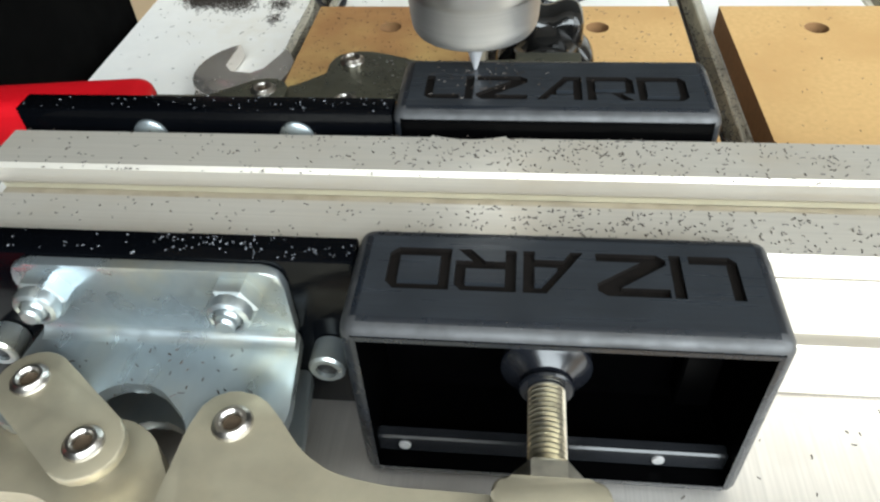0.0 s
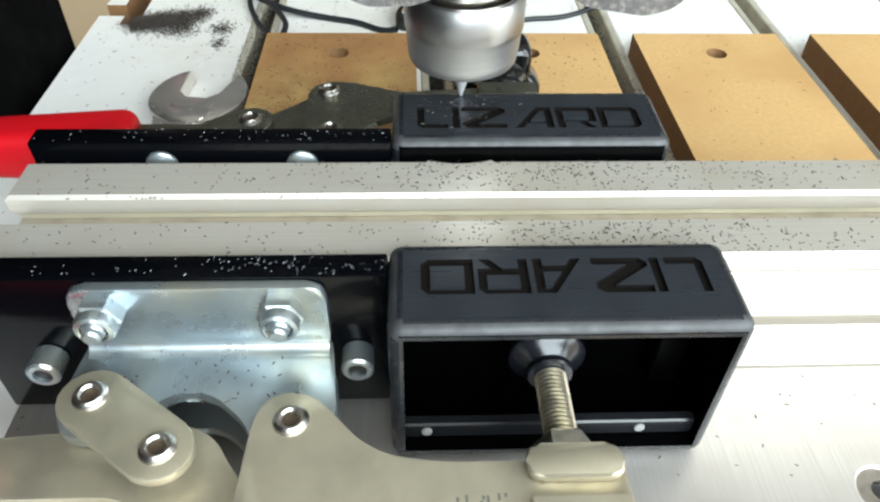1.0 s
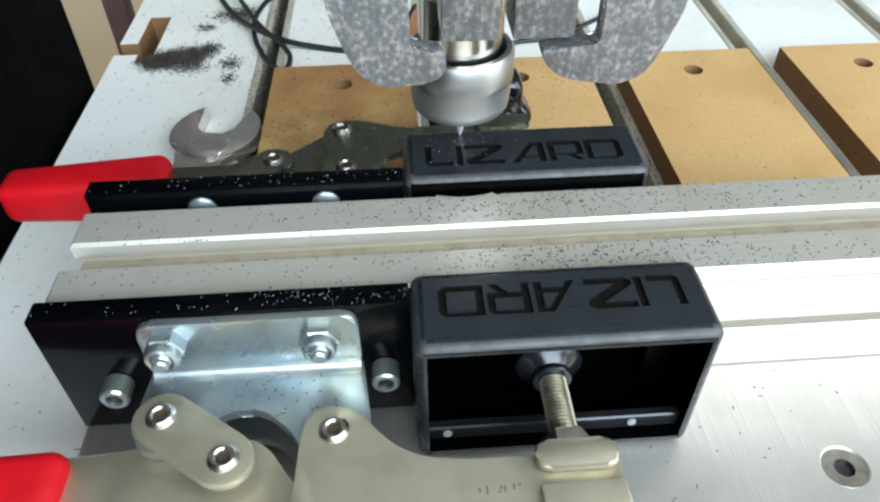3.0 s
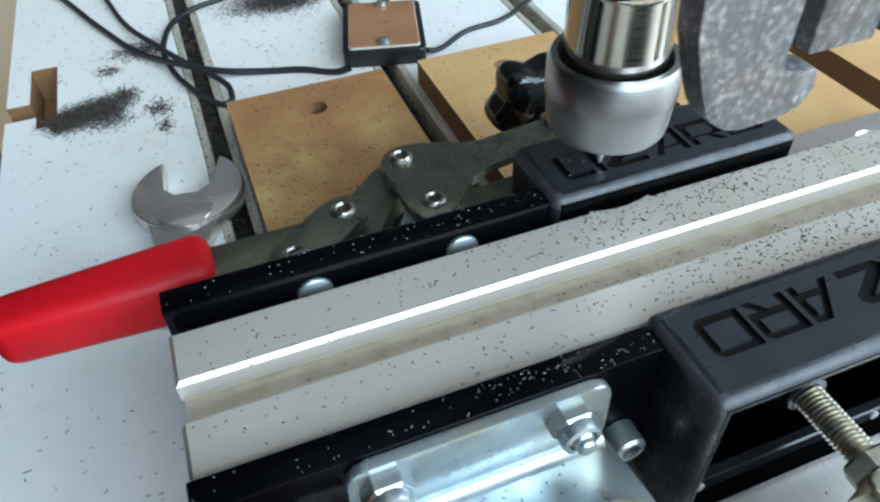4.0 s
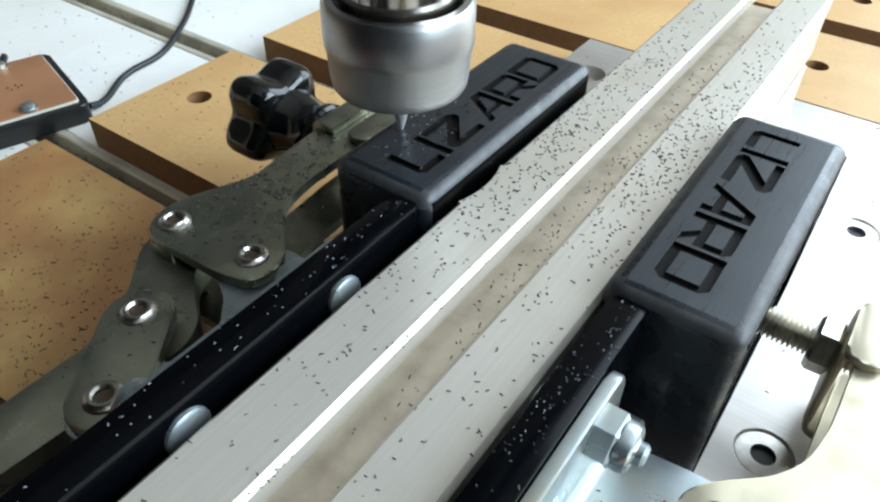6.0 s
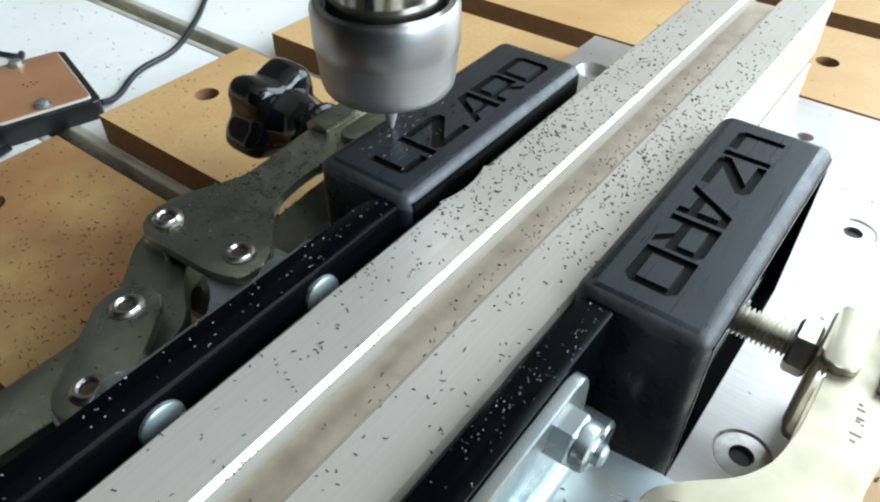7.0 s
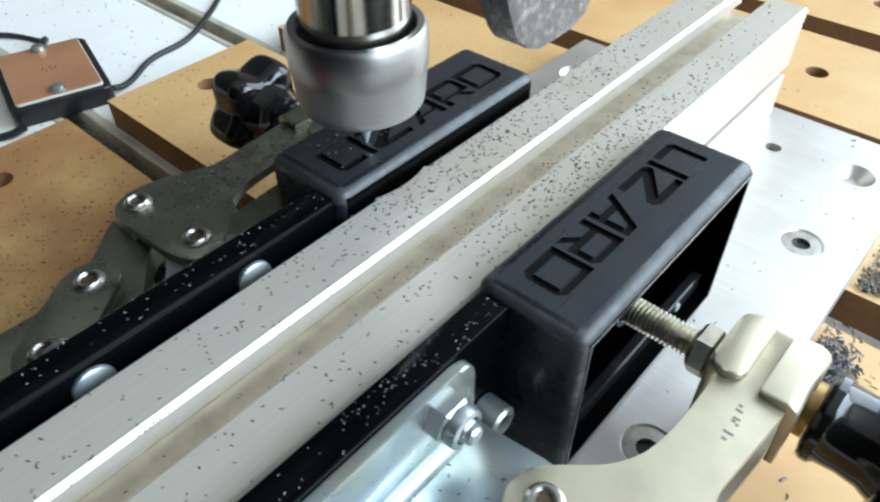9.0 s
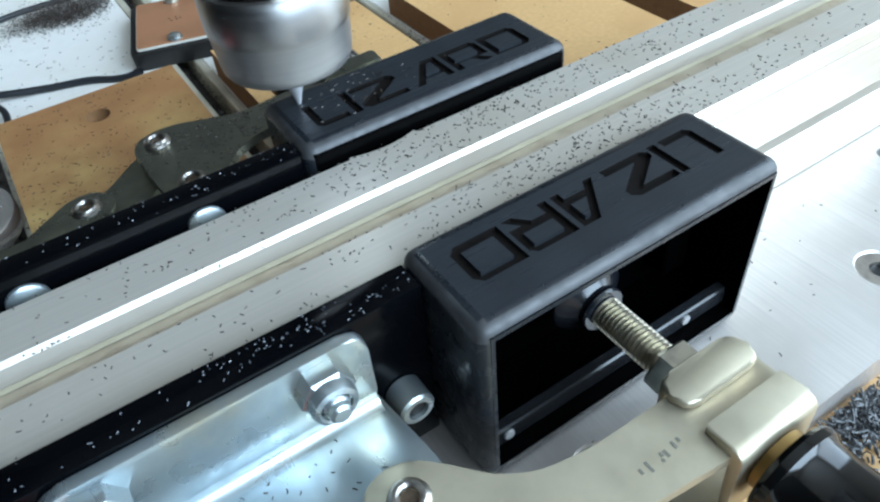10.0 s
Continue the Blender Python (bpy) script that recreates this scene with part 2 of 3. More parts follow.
def capsule(a, b, r, n=10):
    a, b = Vector(a), Vector(b)
    w = math.atan2(b.y - a.y, b.x - a.x)
    out = [(a.x + r * math.cos(w + math.pi / 2 + math.pi * k / n), a.y + r * math.sin(w + math.pi / 2 + math.pi * k / n)) for k in range(n + 1)]
    return out + [(b.x + r * math.cos(w - math.pi / 2 + math.pi * k / n), b.y + r * math.sin(w - math.pi / 2 + math.pi * k / n)) for k in range(n + 1)]


def circle(x, y, r, n=20):
    return [(x + r * math.cos(2 * math.pi * k / n), y + r * math.sin(2 * math.pi * k / n)) for k in range(n)]


def lathe(profile, at=(0, 0, 0), axis="z", n=32):
    """Turns (radius, height) pairs round an axis through at."""
    bm = bmesh.new()
    rings = []
    for r, h in profile:
        ring = []
        for k in range(n if r > 1e-6 else 1):
            w = 2 * math.pi * k / n
            p = (r * math.cos(w), r * math.sin(w), h)
            if axis == "y":
                p = (p[0], p[2], -p[1])
            elif axis == "-y":
                p = (p[0], -p[2], p[1])
            ring.append(bm.verts.new((p[0] + at[0], p[1] + at[1], p[2] + at[2])))
        rings.append(ring)
    for a, b in zip(rings, rings[1:]):
        for k in range(n):
            j = (k + 1) % n
            if len(a) == 1 and len(b) == 1:
                break
            if len(a) == 1:
                bm.faces.new((a[0], b[j], b[k]))
            elif len(b) == 1:
                bm.faces.new((a[k], a[j], b[0]))
            else:
                bm.faces.new((a[k], a[j], b[j], b[k]))
    bmesh.ops.recalc_face_normals(bm, faces=bm.faces)
    return bm


def hexagon(at, af, h, axis="y", bev=0.0004):
    """A hexagonal prism with broken edges; it runs from at along the axis."""
    bm = prism([(af / math.sqrt(3) * math.cos(math.pi / 3 * k), af / math.sqrt(3) * math.sin(math.pi / 3 * k)) for k in range(6)], 0, h, bev, 1)
    for v in bm.verts:
        x, y, z = v.co
        v.co = (x + at[0], z + at[1], y + at[2]) if axis == "y" else ((x + at[0], -z + at[1], y + at[2]) if axis == "-y" else (x + at[0], y + at[1], z + at[2]))
    bmesh.ops.recalc_face_normals(bm, faces=bm.faces)
    return bm


def sheet_with_pits(outer, pits, z_top, z_bottom=None):
    """A flat top with real pits: pits are (outline, islands, depth, floor outline or None). With z_bottom it becomes a slab.
    Floors and pit walls get material 1."""
    from mathutils.geometry import tessellate_polygon
    bm = bmesh.new()

    def fill(loops, z, mat):
        flat = [p for lo in loops for p in lo]
        vs = [bm.verts.new((p[0], p[1], z)) for p in flat]
        for a, b, c in tessellate_polygon([[Vector((p[0], p[1], 0)) for p in lo] for lo in loops]):
            try:
                f = bm.faces.new((vs[a], vs[b], vs[c]))
            except ValueError:
                continue
            f.normal_update()
            if f.normal.z < 0:
                f.normal_flip()
            f.material_index = mat

    def wall(lo, z0, other, z1, inward, mat):
        area = sum(lo[i - 1][0] * lo[i][1] - lo[i][0] * lo[i - 1][1] for i in range(len(lo)))
        top = [bm.verts.new((p[0], p[1], z0)) for p in lo]
        low = [bm.verts.new((p[0], p[1], z1)) for p in other]
        for i in range(len(lo)):
            j = (i + 1) % len(lo)
            q = (top[i], top[j], low[j], low[i])
            if (area > 0) != inward:
                q = q[::-1]
            f = bm.faces.new(q)
            f.material_index = mat

    fill([outer] + [p[0] for p in pits], z_top, 0)
    for outline, islands, depth, floor in pits:
        low = floor or outline
        wall(outline, z_top, low, z_top - depth, True, 1)
        fill([low] + islands, z_top - depth, 1)
        for isl in islands:
            wall(isl, z_top, isl, z_top - depth, False, 1)
            fill([isl], z_top, 0)
    if z_bottom is not None:
        wall(outer, z_top, outer, z_bottom, False, 0)
        vs = [bm.verts.new((p[0], p[1], z_bottom)) for p in outer[::-1]]
        bm.faces.new(vs)
    return bm


def tube(points, r, name, mat, label, group=""):
    cu = bpy.data.curves.new(name, "CURVE")
    cu.dimensions, cu.bevel_depth, cu.bevel_resolution, cu.resolution_u = "3D", r, 3, 8
    sp = cu.splines.new("BEZIER")
    sp.bezier_points.add(len(points) - 1)
    for b, p in zip(sp.bezier_points, points):
        b.co, b.handle_left_type, b.handle_right_type = p, "AUTO", "AUTO"
    cu.materials.append(mat)
    return tagged(new(name, cu), label, "cable", group)


TABLE_Z, MDF_Z = -0.022, -0.010
TRACKS = [-0.1907 + 0.0862 * i for i in range(1, 9)]

# ---- room ----
def room():
    X0, X1, Y0, Y1, Z0, Z1 = -1.6, 1.0, -1.1, 1.35, -0.9, 1.6
    tagged(part("floor", box(X0, X1, Y0, Y1, Z0 - 0.05, Z0), M_FLOOR), "worn wooden workshop floor", "floor", kind="structure")
    tagged(part("ceiling", box(X0, X1, Y0, Y1, Z1, Z1 + 0.05), M_CEIL), "plain beige plaster ceiling", "ceiling", kind="structure")
    tagged(part("wall_west", box(X0 - 0.1, X0, Y0, Y1, Z0, Z1), M_WESTWALL), "unseen cream-coloured wall, added for warm bounce light", "wall", kind="structure")

    def pierced(name, along, a0, a1, b0, b1, thick0, thick1, w0, w1, h0, h1):
        """A wall with a window opening through it."""
        bm = bmesh.new()
        for u0, u1, v0, v1 in ((a0, w0, b0, b1), (w1, a1, b0, b1), (w0, w1, b0, h0), (w0, w1, h1, b1)):
            piece = box(thick0, thick1, u0, u1, v0, v1) if along == "y" else box(u0, u1, thick0, thick1, v0, v1)
            me = bpy.data.meshes.new("tmp")
            piece.to_mesh(me)
            piece.free()
            bm.from_mesh(me)
            bpy.data.meshes.remove(me)
        tagged(part(name, bm, M_WALL), "plain beige wall with a window opening", "wall", kind="structure")

    pierced("wall_east", "y", Y0, Y1, Z0, Z1, X1, X1 + 0.1, -0.98, 0.04, 0.0, 1.32)
    pierced("wall_south", "x", X0, X1, Z0, Z1, Y0 - 0.1, Y0, -0.40, 0.90, 0.25, 1.45)
    # This dark upper half is added only to shape the reflections.
    tagged(part("wall_north", box(X0, X1, Y1, Y1 + 0.1, 0.0, Z1), M_DARKWALL), "unseen upper wall, added dark to dim reflections in the metal", "wall", kind="structure")
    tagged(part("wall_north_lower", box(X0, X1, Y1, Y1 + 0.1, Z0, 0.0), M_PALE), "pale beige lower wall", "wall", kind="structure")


room()


# ---- machine table ----
def machine_table():
    y0, y1 = -0.42, 0.62
    tops = thing("machine_table", "white melamine router table with T-slot tracks, strewn with chips", "table")
    edges = [-0.191] + [c for t in TRACKS[:8] for c in (t - 0.0073, t + 0.0073)] + [0.62]
    edges = [e for e in edges if e >= -0.191]
    first = True
    for a, b in zip(edges[0::2], edges[1::2]):
        if first:
            # left board with its L-shaped cut-out near the edge
            poly = [(a, y0), (b, y0), (b, y1), (a, y1), (a, 0.296), (-0.181, 0.296), (-0.181, 0.329), (-0.169, 0.329), (-0.169, 0.273), (-0.178, 0.273), (-0.178, 0.283), (a, 0.283)]
            ob = part("board", prism(poly, TABLE_Z - 0.016, TABLE_Z), M_TABLE, tops)
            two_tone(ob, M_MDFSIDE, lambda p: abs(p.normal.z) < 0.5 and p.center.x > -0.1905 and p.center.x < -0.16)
            first = False
        else:
            part("board", box(a, b, y0, y1, TABLE_Z - 0.016, TABLE_Z, 0.0004, 1), M_TABLE, tops)
    part("underlay", box(-0.190, 0.62, y0, y1, TABLE_Z - 0.030, TABLE_Z - 0.0165), M_MDFSIDE, tops, "brown fibreboard underlay")
    part("table_base", box(-0.150, 0.580, -0.38, 0.58, -0.898, TABLE_Z - 0.0305), M_MDFSIDE, tops, "plain fibreboard table base")
    for t in TRACKS[:8]:
        for s in (-1, 1):
            part("track_lip", box(min(t + s * 0.0071, t + s * 0.0036), max(t + s * 0.0071, t + s * 0.0036), y0, y1, TABLE_Z - 0.012, TABLE_Z + 0.0002, 0.0005, 1), M_TRACK, tops)
        part("track_floor", box(t - 0.0036, t + 0.0036, y0, y1, TABLE_Z - 0.0158, TABLE_Z - 0.0125), M_TRACKLOW, tops, "swarf-packed slot floor, the slot's shadow in its dark colour")


machine_table()


def mdf_boards():
    first = None
    for i, t in enumerate(TRACKS[:5]):
        a, b = t + 0.0075, t + 0.0862 - 0.0095
        hx = (a + b) / 2
        ya, yb = -0.30, 0.240
        pits = [(circle(hx - 0.0003, y, 0.0047), [], 0.009, circle(hx - 0.0003, y, 0.0043)) for y in (0.2205, 0.037, -0.146)]
        ob = thing("spoil_board", "stained brown fibreboard strip with drilled holes, on the table" if i == 0 else "light brown fibreboard strip with drilled holes, lying on the table", "board", "spoil boards on the table")
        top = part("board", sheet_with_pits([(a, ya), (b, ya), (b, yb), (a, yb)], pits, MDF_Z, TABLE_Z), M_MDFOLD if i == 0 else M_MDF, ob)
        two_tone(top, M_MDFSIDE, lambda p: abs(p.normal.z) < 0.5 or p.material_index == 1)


mdf_boards()


def base_plate():
    ob = thing("fixture_plate", "milled aluminium base plate screwed onto the boards", "plate")
    csk = [(0.074, -0.0005), (-0.015, -0.001), (0.113, 0.103), (0.117, -0.001), (-0.105, -0.001)]
    pits = [(circle(x, y, 0.0062, 24), [], 0.0036, circle(x, y, 0.0033, 24)) for x, y in csk]
    pits += [(circle(0.115, 0.025, 0.0026, 18), [], 0.006, None)]
    pl = part("plate", sheet_with_pits([(-0.1245, -0.016), (0.140, -0.016), (0.140, 0.116), (-0.1245, 0.116)], pits, 0.0, MDF_Z), M_PLATE, ob)
    pl.data.materials.append(M_PLATE)
    for x, y in csk[:2] + csk[4:]:
        sc = part("countersunk_screw", lathe([(0.0026, -0.0024), (0.0026, -0.0005), (0.0056, -0.0005), (0.0060, -0.0008), (0.0033, -0.0034)], (x, y, 0), n=28), M_EDGE, ob, "bright countersunk socket screw")
        part("socket", hexagon((x, y, -0.0024), 0.0046, 0.0008, "z", 0), M_GAP, sc, "hexagonal socket, its shade given by a black disc")


base_plate()


def rail():
    ob = thing("slotted_rail", "satin aluminium T-slot profile covered with fine black chips", "rail")
    x0, x1 = -0.1245, 0.1340
    # far top strip, with a shallow thumb notch in its far edge
    notch = [(-0.0265 + 0.0165 * (1 - math.cos(math.pi * k / 12)) / 2, 0.0692 - 0.0015 * math.sin(math.pi * k / 12) ** 2) for k in range(13)][::-1]
    part("top_strip", prism([(x0, 0.0553), (x1, 0.0553), (x1, 0.0692)] + notch + [(x0, 0.0692)], 0.0343, 0.040, 0.0009, 1), M_RAIL, ob)
    part("top_strip", box(x0, x1, 0.0337, 0.0467, 0.0343, 0.040, 0.0009, 1), M_RAIL, ob)
    # side strips with a groove between them
    for ya, yb, ga, gb in ((0.0340, 0.0380, 0.0384, 0.0390), (0.0655, 0.0690, 0.0657, 0.0672)):
        part("side_strip", box(x0, x1, ya, yb, 0.0194, 0.0341, 0.0003, 1), M_RAIL, ob)
        part("side_strip", box(x0, x1, ya, yb, 0.0003, 0.0158, 0.0003, 1), M_RAIL, ob)
        part("side_groove", box(x0, x1, ga, gb, 0.0160, 0.0192), M_RAIL, ob)
    # slot: undercut flanks, shallow floor, foot
    part("slot_flank", box(x0, x1, 0.0580, 0.0653, 0.0314, 0.0341), M_LIP, ob, "undercut flank of the slot, yellowish bounce light in its colour")
    part("slot_flank", box(x0, x1, 0.0382, 0.0448, 0.0314, 0.0341), M_LIP, ob)
    part("slot_floor", box(x0, x1, 0.0382, 0.0653, 0.0285, 0.0312), M_SLOT, ob, "slot floor, brown shade of the slot put into its colour")
    part("core", box(x0, x1, 0.0450, 0.0580, 0.0047, 0.0283), M_RAIL, ob)
    part("foot", box(x0, x1, 0.0382, 0.0653, 0.0003, 0.0045), M_RAIL, ob)


rail()


# ---- moulded boxes ----
def letters():
    """Stroke outlines of the engraved word, in metres about its middle; (outline, islands)."""
    h, w = 9.7, 1.9
    shapes = [
        (0.0, [(0, h), (w, h), (w, w), (7.8, w), (7.8, 0), (1.2, 0), (0, 1.2)], []),
        (9.0, [(0, 0), (w, 0), (w, h), (0, h)], []),
        (11.5, [(0, h), (9.9, h), (11.4, 8.6), (11.4, 7.0), (4.2, w), (11.4, w), (11.4, 0), (1.4, 0), (0, 1.2), (0, 2.3), (7.6, 7.8), (0, 7.8)], []),
        (24.9, [(0, 0), (2.1, 0), (3.3, 2.0), (8.1, 2.0), (8.1, 0), (10.0, 0), (10.0, h), (6.2, h)], [[(4.4, 3.8), (8.1, 3.8), (8.1, 7.8), (7.0, 7.8)]]),
        (36.0, [(0, 0), (w, 0), (w, 2.8), (5.2, 2.8), (7.7, 0), (10.0, 0), (7.4, 2.8), (10.2, 2.8), (10.2, 8.4), (9.0, h), (0, h)], [[(w, 4.6), (8.4, 4.6), (8.4, 7.8), (w, 7.8)]]),
        (47.0, [(0, 0), (9.2, 0), (10.6, 1.4), (10.6, 8.2), (9.2, h), (0, h)], [[(w, w), (8.7, w), (8.7, 7.8), (w, 7.8)]]),
    ]
    out = []
    for u, outline, isl in shapes:
        f = lambda pts: [(-(u + x - 28.8) / 1000, -(y - 4.75) / 1000) for x, y in pts]
        out.append((f(outline), [f(i) for i in isl]))
    return out


def moulded_box():
    ob = thing("moulded_box", "open black plastic enclosure with engraved lettering, clamped against the rail", "enclosure", "enclosures in the fixture")
    cx, cy = 0.0, 0.0232
    bm = box(-0.0353, 0.0353, 0.0091, 0.0338, 0.0006, 0.0450, 0.0030, 4)
    top = max(bm.faces, key=lambda f: f.calc_center_median().z)
    tx, ty = max(v.co.x for v in top.verts), (min(v.co.y for v in top.verts), max(v.co.y for v in top.verts))
    front = min(bm.faces, key=lambda f: f.calc_center_median().y)
    bmesh.ops.delete(bm, geom=[top], context="FACES_ONLY")
    bmesh.ops.inset_individual(bm, faces=[front], thickness=0.0003)
    for v in front.verts:
        v.co.x = math.copysign(0.0331, v.co.x)
        v.co.z = 0.0430 if v.co.z > 0.02 else 0.0042
    got = bmesh.ops.extrude_discrete_faces(bm, faces=[front])
    for v in got["faces"][0].verts:
        v.co.y = 0.0290
        v.co.x *= 0.985
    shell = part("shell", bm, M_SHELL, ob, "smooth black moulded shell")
    # cavity faces get the colour that carries the shade inside
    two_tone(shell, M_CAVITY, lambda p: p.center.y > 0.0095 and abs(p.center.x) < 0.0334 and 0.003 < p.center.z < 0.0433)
    shell.data.materials.append(M_WORN)
    for p in shell.data.polygons:
        if p.material_index == 0 and p.center.z > 0.030 and max(abs(c) for c in p.normal) < 0.97:
            p.material_index = 2
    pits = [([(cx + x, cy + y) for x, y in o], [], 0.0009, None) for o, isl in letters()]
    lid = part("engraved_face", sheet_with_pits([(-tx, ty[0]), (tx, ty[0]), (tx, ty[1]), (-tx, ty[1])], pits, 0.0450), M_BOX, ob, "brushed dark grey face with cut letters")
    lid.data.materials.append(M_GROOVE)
    for o, isl in letters():
        for i in isl:
            part("letter_core", prism([(cx + x, cy + y) for x, y in i], 0.0441, 0.0450), M_BOX, ob)
    lower = part("inner_ledge", box(-0.0330, 0.0330, 0.0125, 0.0152, 0.0043, 0.0092, 0.0004, 1), M_LEDGE, ob, "glossy black inner ledge")
    for x in (-0.0275, 0.0205):
        part("pin", lathe([(0, 0.0004), (0.0011, 0.0004), (0.0012, 0)], (x, 0.0125, 0.0068), "-y", 14), M_PIN, lower, "small dull pin")
    part("inner_step", box(0.010, 0.0240, 0.0215, 0.0288, 0.0280, 0.0340, 0.0005, 1), M_LEDGE, ob)
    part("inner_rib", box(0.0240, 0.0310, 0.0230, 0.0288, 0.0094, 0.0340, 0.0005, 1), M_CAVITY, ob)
    return ob


near_box = moulded_box()
copy_thing(near_box, pose(0, 0.104, 0, 0, 0, 180))


# ---- clamp stations: bar, clamp, screws (the far one is the mirror image across the rail) ----
def bolt_cap(x):
    ob = thing("cap_screw", "socket cap screw holding the black bar to the rail", "screw", "cap screws in the bars")
    head = part("head", lathe([(0.0021, 0.0040), (0.0021, 0.0060), (0.0031, 0.0060), (0.0036, 0.0055), (0.0036, 0.0003)], (x, 0.0252, 0.020), "-y", 26), M_ZINC, ob)
    part("socket", hexagon((x, 0.0206, 0.020), 0.0038, 0.0006, "-y", 0), M_GAP, ob, "hexagonal socket, its shade given by a black disc")


def black_bar():
    ob = thing("clamp_bar", "glossy black plastic bar beside the rail, dusted with pale specks", "bar", "bars along the rail")
    part("bar", box(-0.1245, -0.0355, 0.0252, 0.0318, 0.0012, 0.0434, 0.0005, 2), M_BAR, ob)
    for x in (-0.093, -0.058):
        part("bolt_head", lathe([(0, 0.0011), (0.0032, 0.0011), (0.0040, 0.0006), (0.0041, 0)], (x, 0.0318, 0.0368), "y", 24), M_ZINC, ob, "flat zinc bolt head")


def toggle_clamp():
    ob = thing("toggle_clamp", "dusty greenish steel toggle clamp, red grip, closed; dimmer light in its colour" if MIRROR else "zinc-plated toggle clamp with red grip, closed on the enclosure", "clamp", "toggle clamps on the bars")
    # the far clamp takes the dusty steel that is also darkened for weaker light
    low, M_ARM = (0.0024, M_CLAMPFAR) if MIRROR else (0.0, M_CLAMP)
    # angle bracket
    bm = prism(rounded([(-0.1015, 0.0225), (-0.0500, 0.0225), (-0.0500, 0.0418 - low), (-0.1015, 0.0418 - low)], 0.004), 0.0, 0.0022, 0.0004)
    for v in bm.verts:
        v.co = (v.co.x, 0.0194 + v.co.z, v.co.y)
    bmesh.ops.reverse_faces(bm, faces=bm.faces)
    part("bracket", bm, M_ZINC, ob, "bright zinc angle bracket")
    base = [(-0.1015, 0.0222), (-0.0500, 0.0222), (-0.0478, 0.0030), (-0.0500, -0.0060), (-0.0570, -0.0095), (-0.0625, -0.0060), (-0.0660, 0.0010), (-0.0720, 0.0065), (-0.0775, 0.0085), (-0.0830, 0.0065),
            (-0.0870, 0.0000), (-0.0930, -0.0030), (-0.1000, -0.0020), (-0.1035, 0.0040)]
    part("base_plate", prism(rounded(base, 0.002), 0.0208, 0.0236, 0.0005), M_ZINC, ob, "bright zinc base plate")
    # inside bend between flange and base
    prof = [(0.0196, 0.0230), (0.0196, 0.0262)] + [(0.0194 - 0.0026 * (1 - math.cos(w)), 0.0262 - 0.0026 * math.sin(w)) for w in (math.pi * k / 16 for k in range(9))] + [(0.0168, 0.0230)]
    bm = prism(prof, -0.1010, -0.0503)
    for v in bm.verts:
        v.co = (v.co.z, v.co.x, v.co.y)
    bmesh.ops.recalc_face_normals(bm, faces=bm.faces)
    part("bend", bm, M_ZINC, ob)
    part("base_plate", prism(rounded(base, 0.002), 0.0085, 0.0110, 0.0004), M_ZINC, ob)
    handle = [(-0.122, -0.0005), (-0.1000, 0.0010), (-0.0850, 0.0020), (-0.0770, 0.0022), (-0.0715, -0.0010), (-0.0680, -0.0065), (-0.0635, -0.0125), (-0.0550, -0.0155), (-0.0505, -0.0230), (-0.0550, -0.0300), (-0.0640, -0.0290),
              (-0.0750, -0.0190), (-0.0880, -0.0130), (-0.122, -0.0130)]
    part("handle", prism(rounded(handle, 0.003), 0.0140, 0.0204, 0.0006), M_ARM, ob, "dull steel handle plate")
    grip = box(-0.1710, -0.1158, -0.0165, 0.0018, 0.0062, 0.0248, 0.0046, 4)
    for v in grip.verts:
        k = (v.co.x + 0.171) / 0.0545
        slim = 0.76 + 0.24 * min(1.0, k * 1.6)
        v.co.y, v.co.z = -0.0085 + (v.co.y + 0.0085) * slim, 0.0165 + (v.co.z - 0.0165) * slim
        v.co.z += 0.0012 * math.sin(k * math.pi)
        v.co.y += 0.0010 * math.sin(k * math.pi * 1.5)
    part("grip", grip, M_RED, ob, "red vinyl dipped grip")
    for z0, z1 in ((0.0238, 0.0262), (0.0055, 0.0080)):
        part("link", prism(capsule((-0.096, 0.0055), (-0.080, -0.0065), 0.0067), z0, z1, 0.0005), M_ARM, ob, "rounded steel link")
        arm = [(-0.0635, -0.0020), (-0.0615, 0.0050), (-0.0535, 0.0058), (-0.0485, 0.0010), (-0.0430, -0.0055), (-0.0370, -0.0090), (-0.0280, -0.0105), (0.0065, -0.0110), (0.0065, -0.0245), (-0.0100, -0.0245), (-0.0360, -0.0220),
               (-0.0520, -0.0285), (-0.0600, -0.0285), (-0.0645, -0.0240)]
        am = part("arm", prism(rounded(arm, 0.003), z0, z1, 0.0005), M_ARM, ob, "dull steel clamping arm")
        if z1 > 0.02:
            # worn stamped size mark, too worn to read
            for x, ya, yb in ((-0.0250, -0.0186, -0.0176), (-0.0234, -0.0192, -0.0172), (-0.0208, -0.0190, -0.0184), (-0.0204, -0.0182, -0.0174), (-0.0196, -0.0188, -0.0174), (-0.0176, -0.0184, -0.0170), (-0.0164, -0.0178, -0.0170)):
                part("stamp_bar", box(x, x + 0.0005, ya, yb, 0.02618, 0.02628), M_INK, am)
    part("arm_bend", box(-0.0640, -0.0620, -0.0255, -0.0180, 0.0082, 0.0236, 0.0005, 2), M_ARM, ob)
    for x, y in ((-0.096, 0.0055), (-0.080, -0.0065), (-0.0560, -0.0010), (-0.0580, -0.0230)):
        rv = part("rivet", lathe([(0.0017, 0.0001), (0.0017, 0.0007), (0.0021, 0.0012), (0.0026, 0.0012), (0.0029, 0.0008), (0.0034, 0.0005), (0.0036, 0)], (x, y, 0.0262), n=26), M_EDGE, ob, "rolled steel rivet")
        part("rivet_core", lathe([(0, 0.0003), (0.0017, 0.0002)], (x, y, 0.0262), n=6), M_RIVETHOLE, rv)
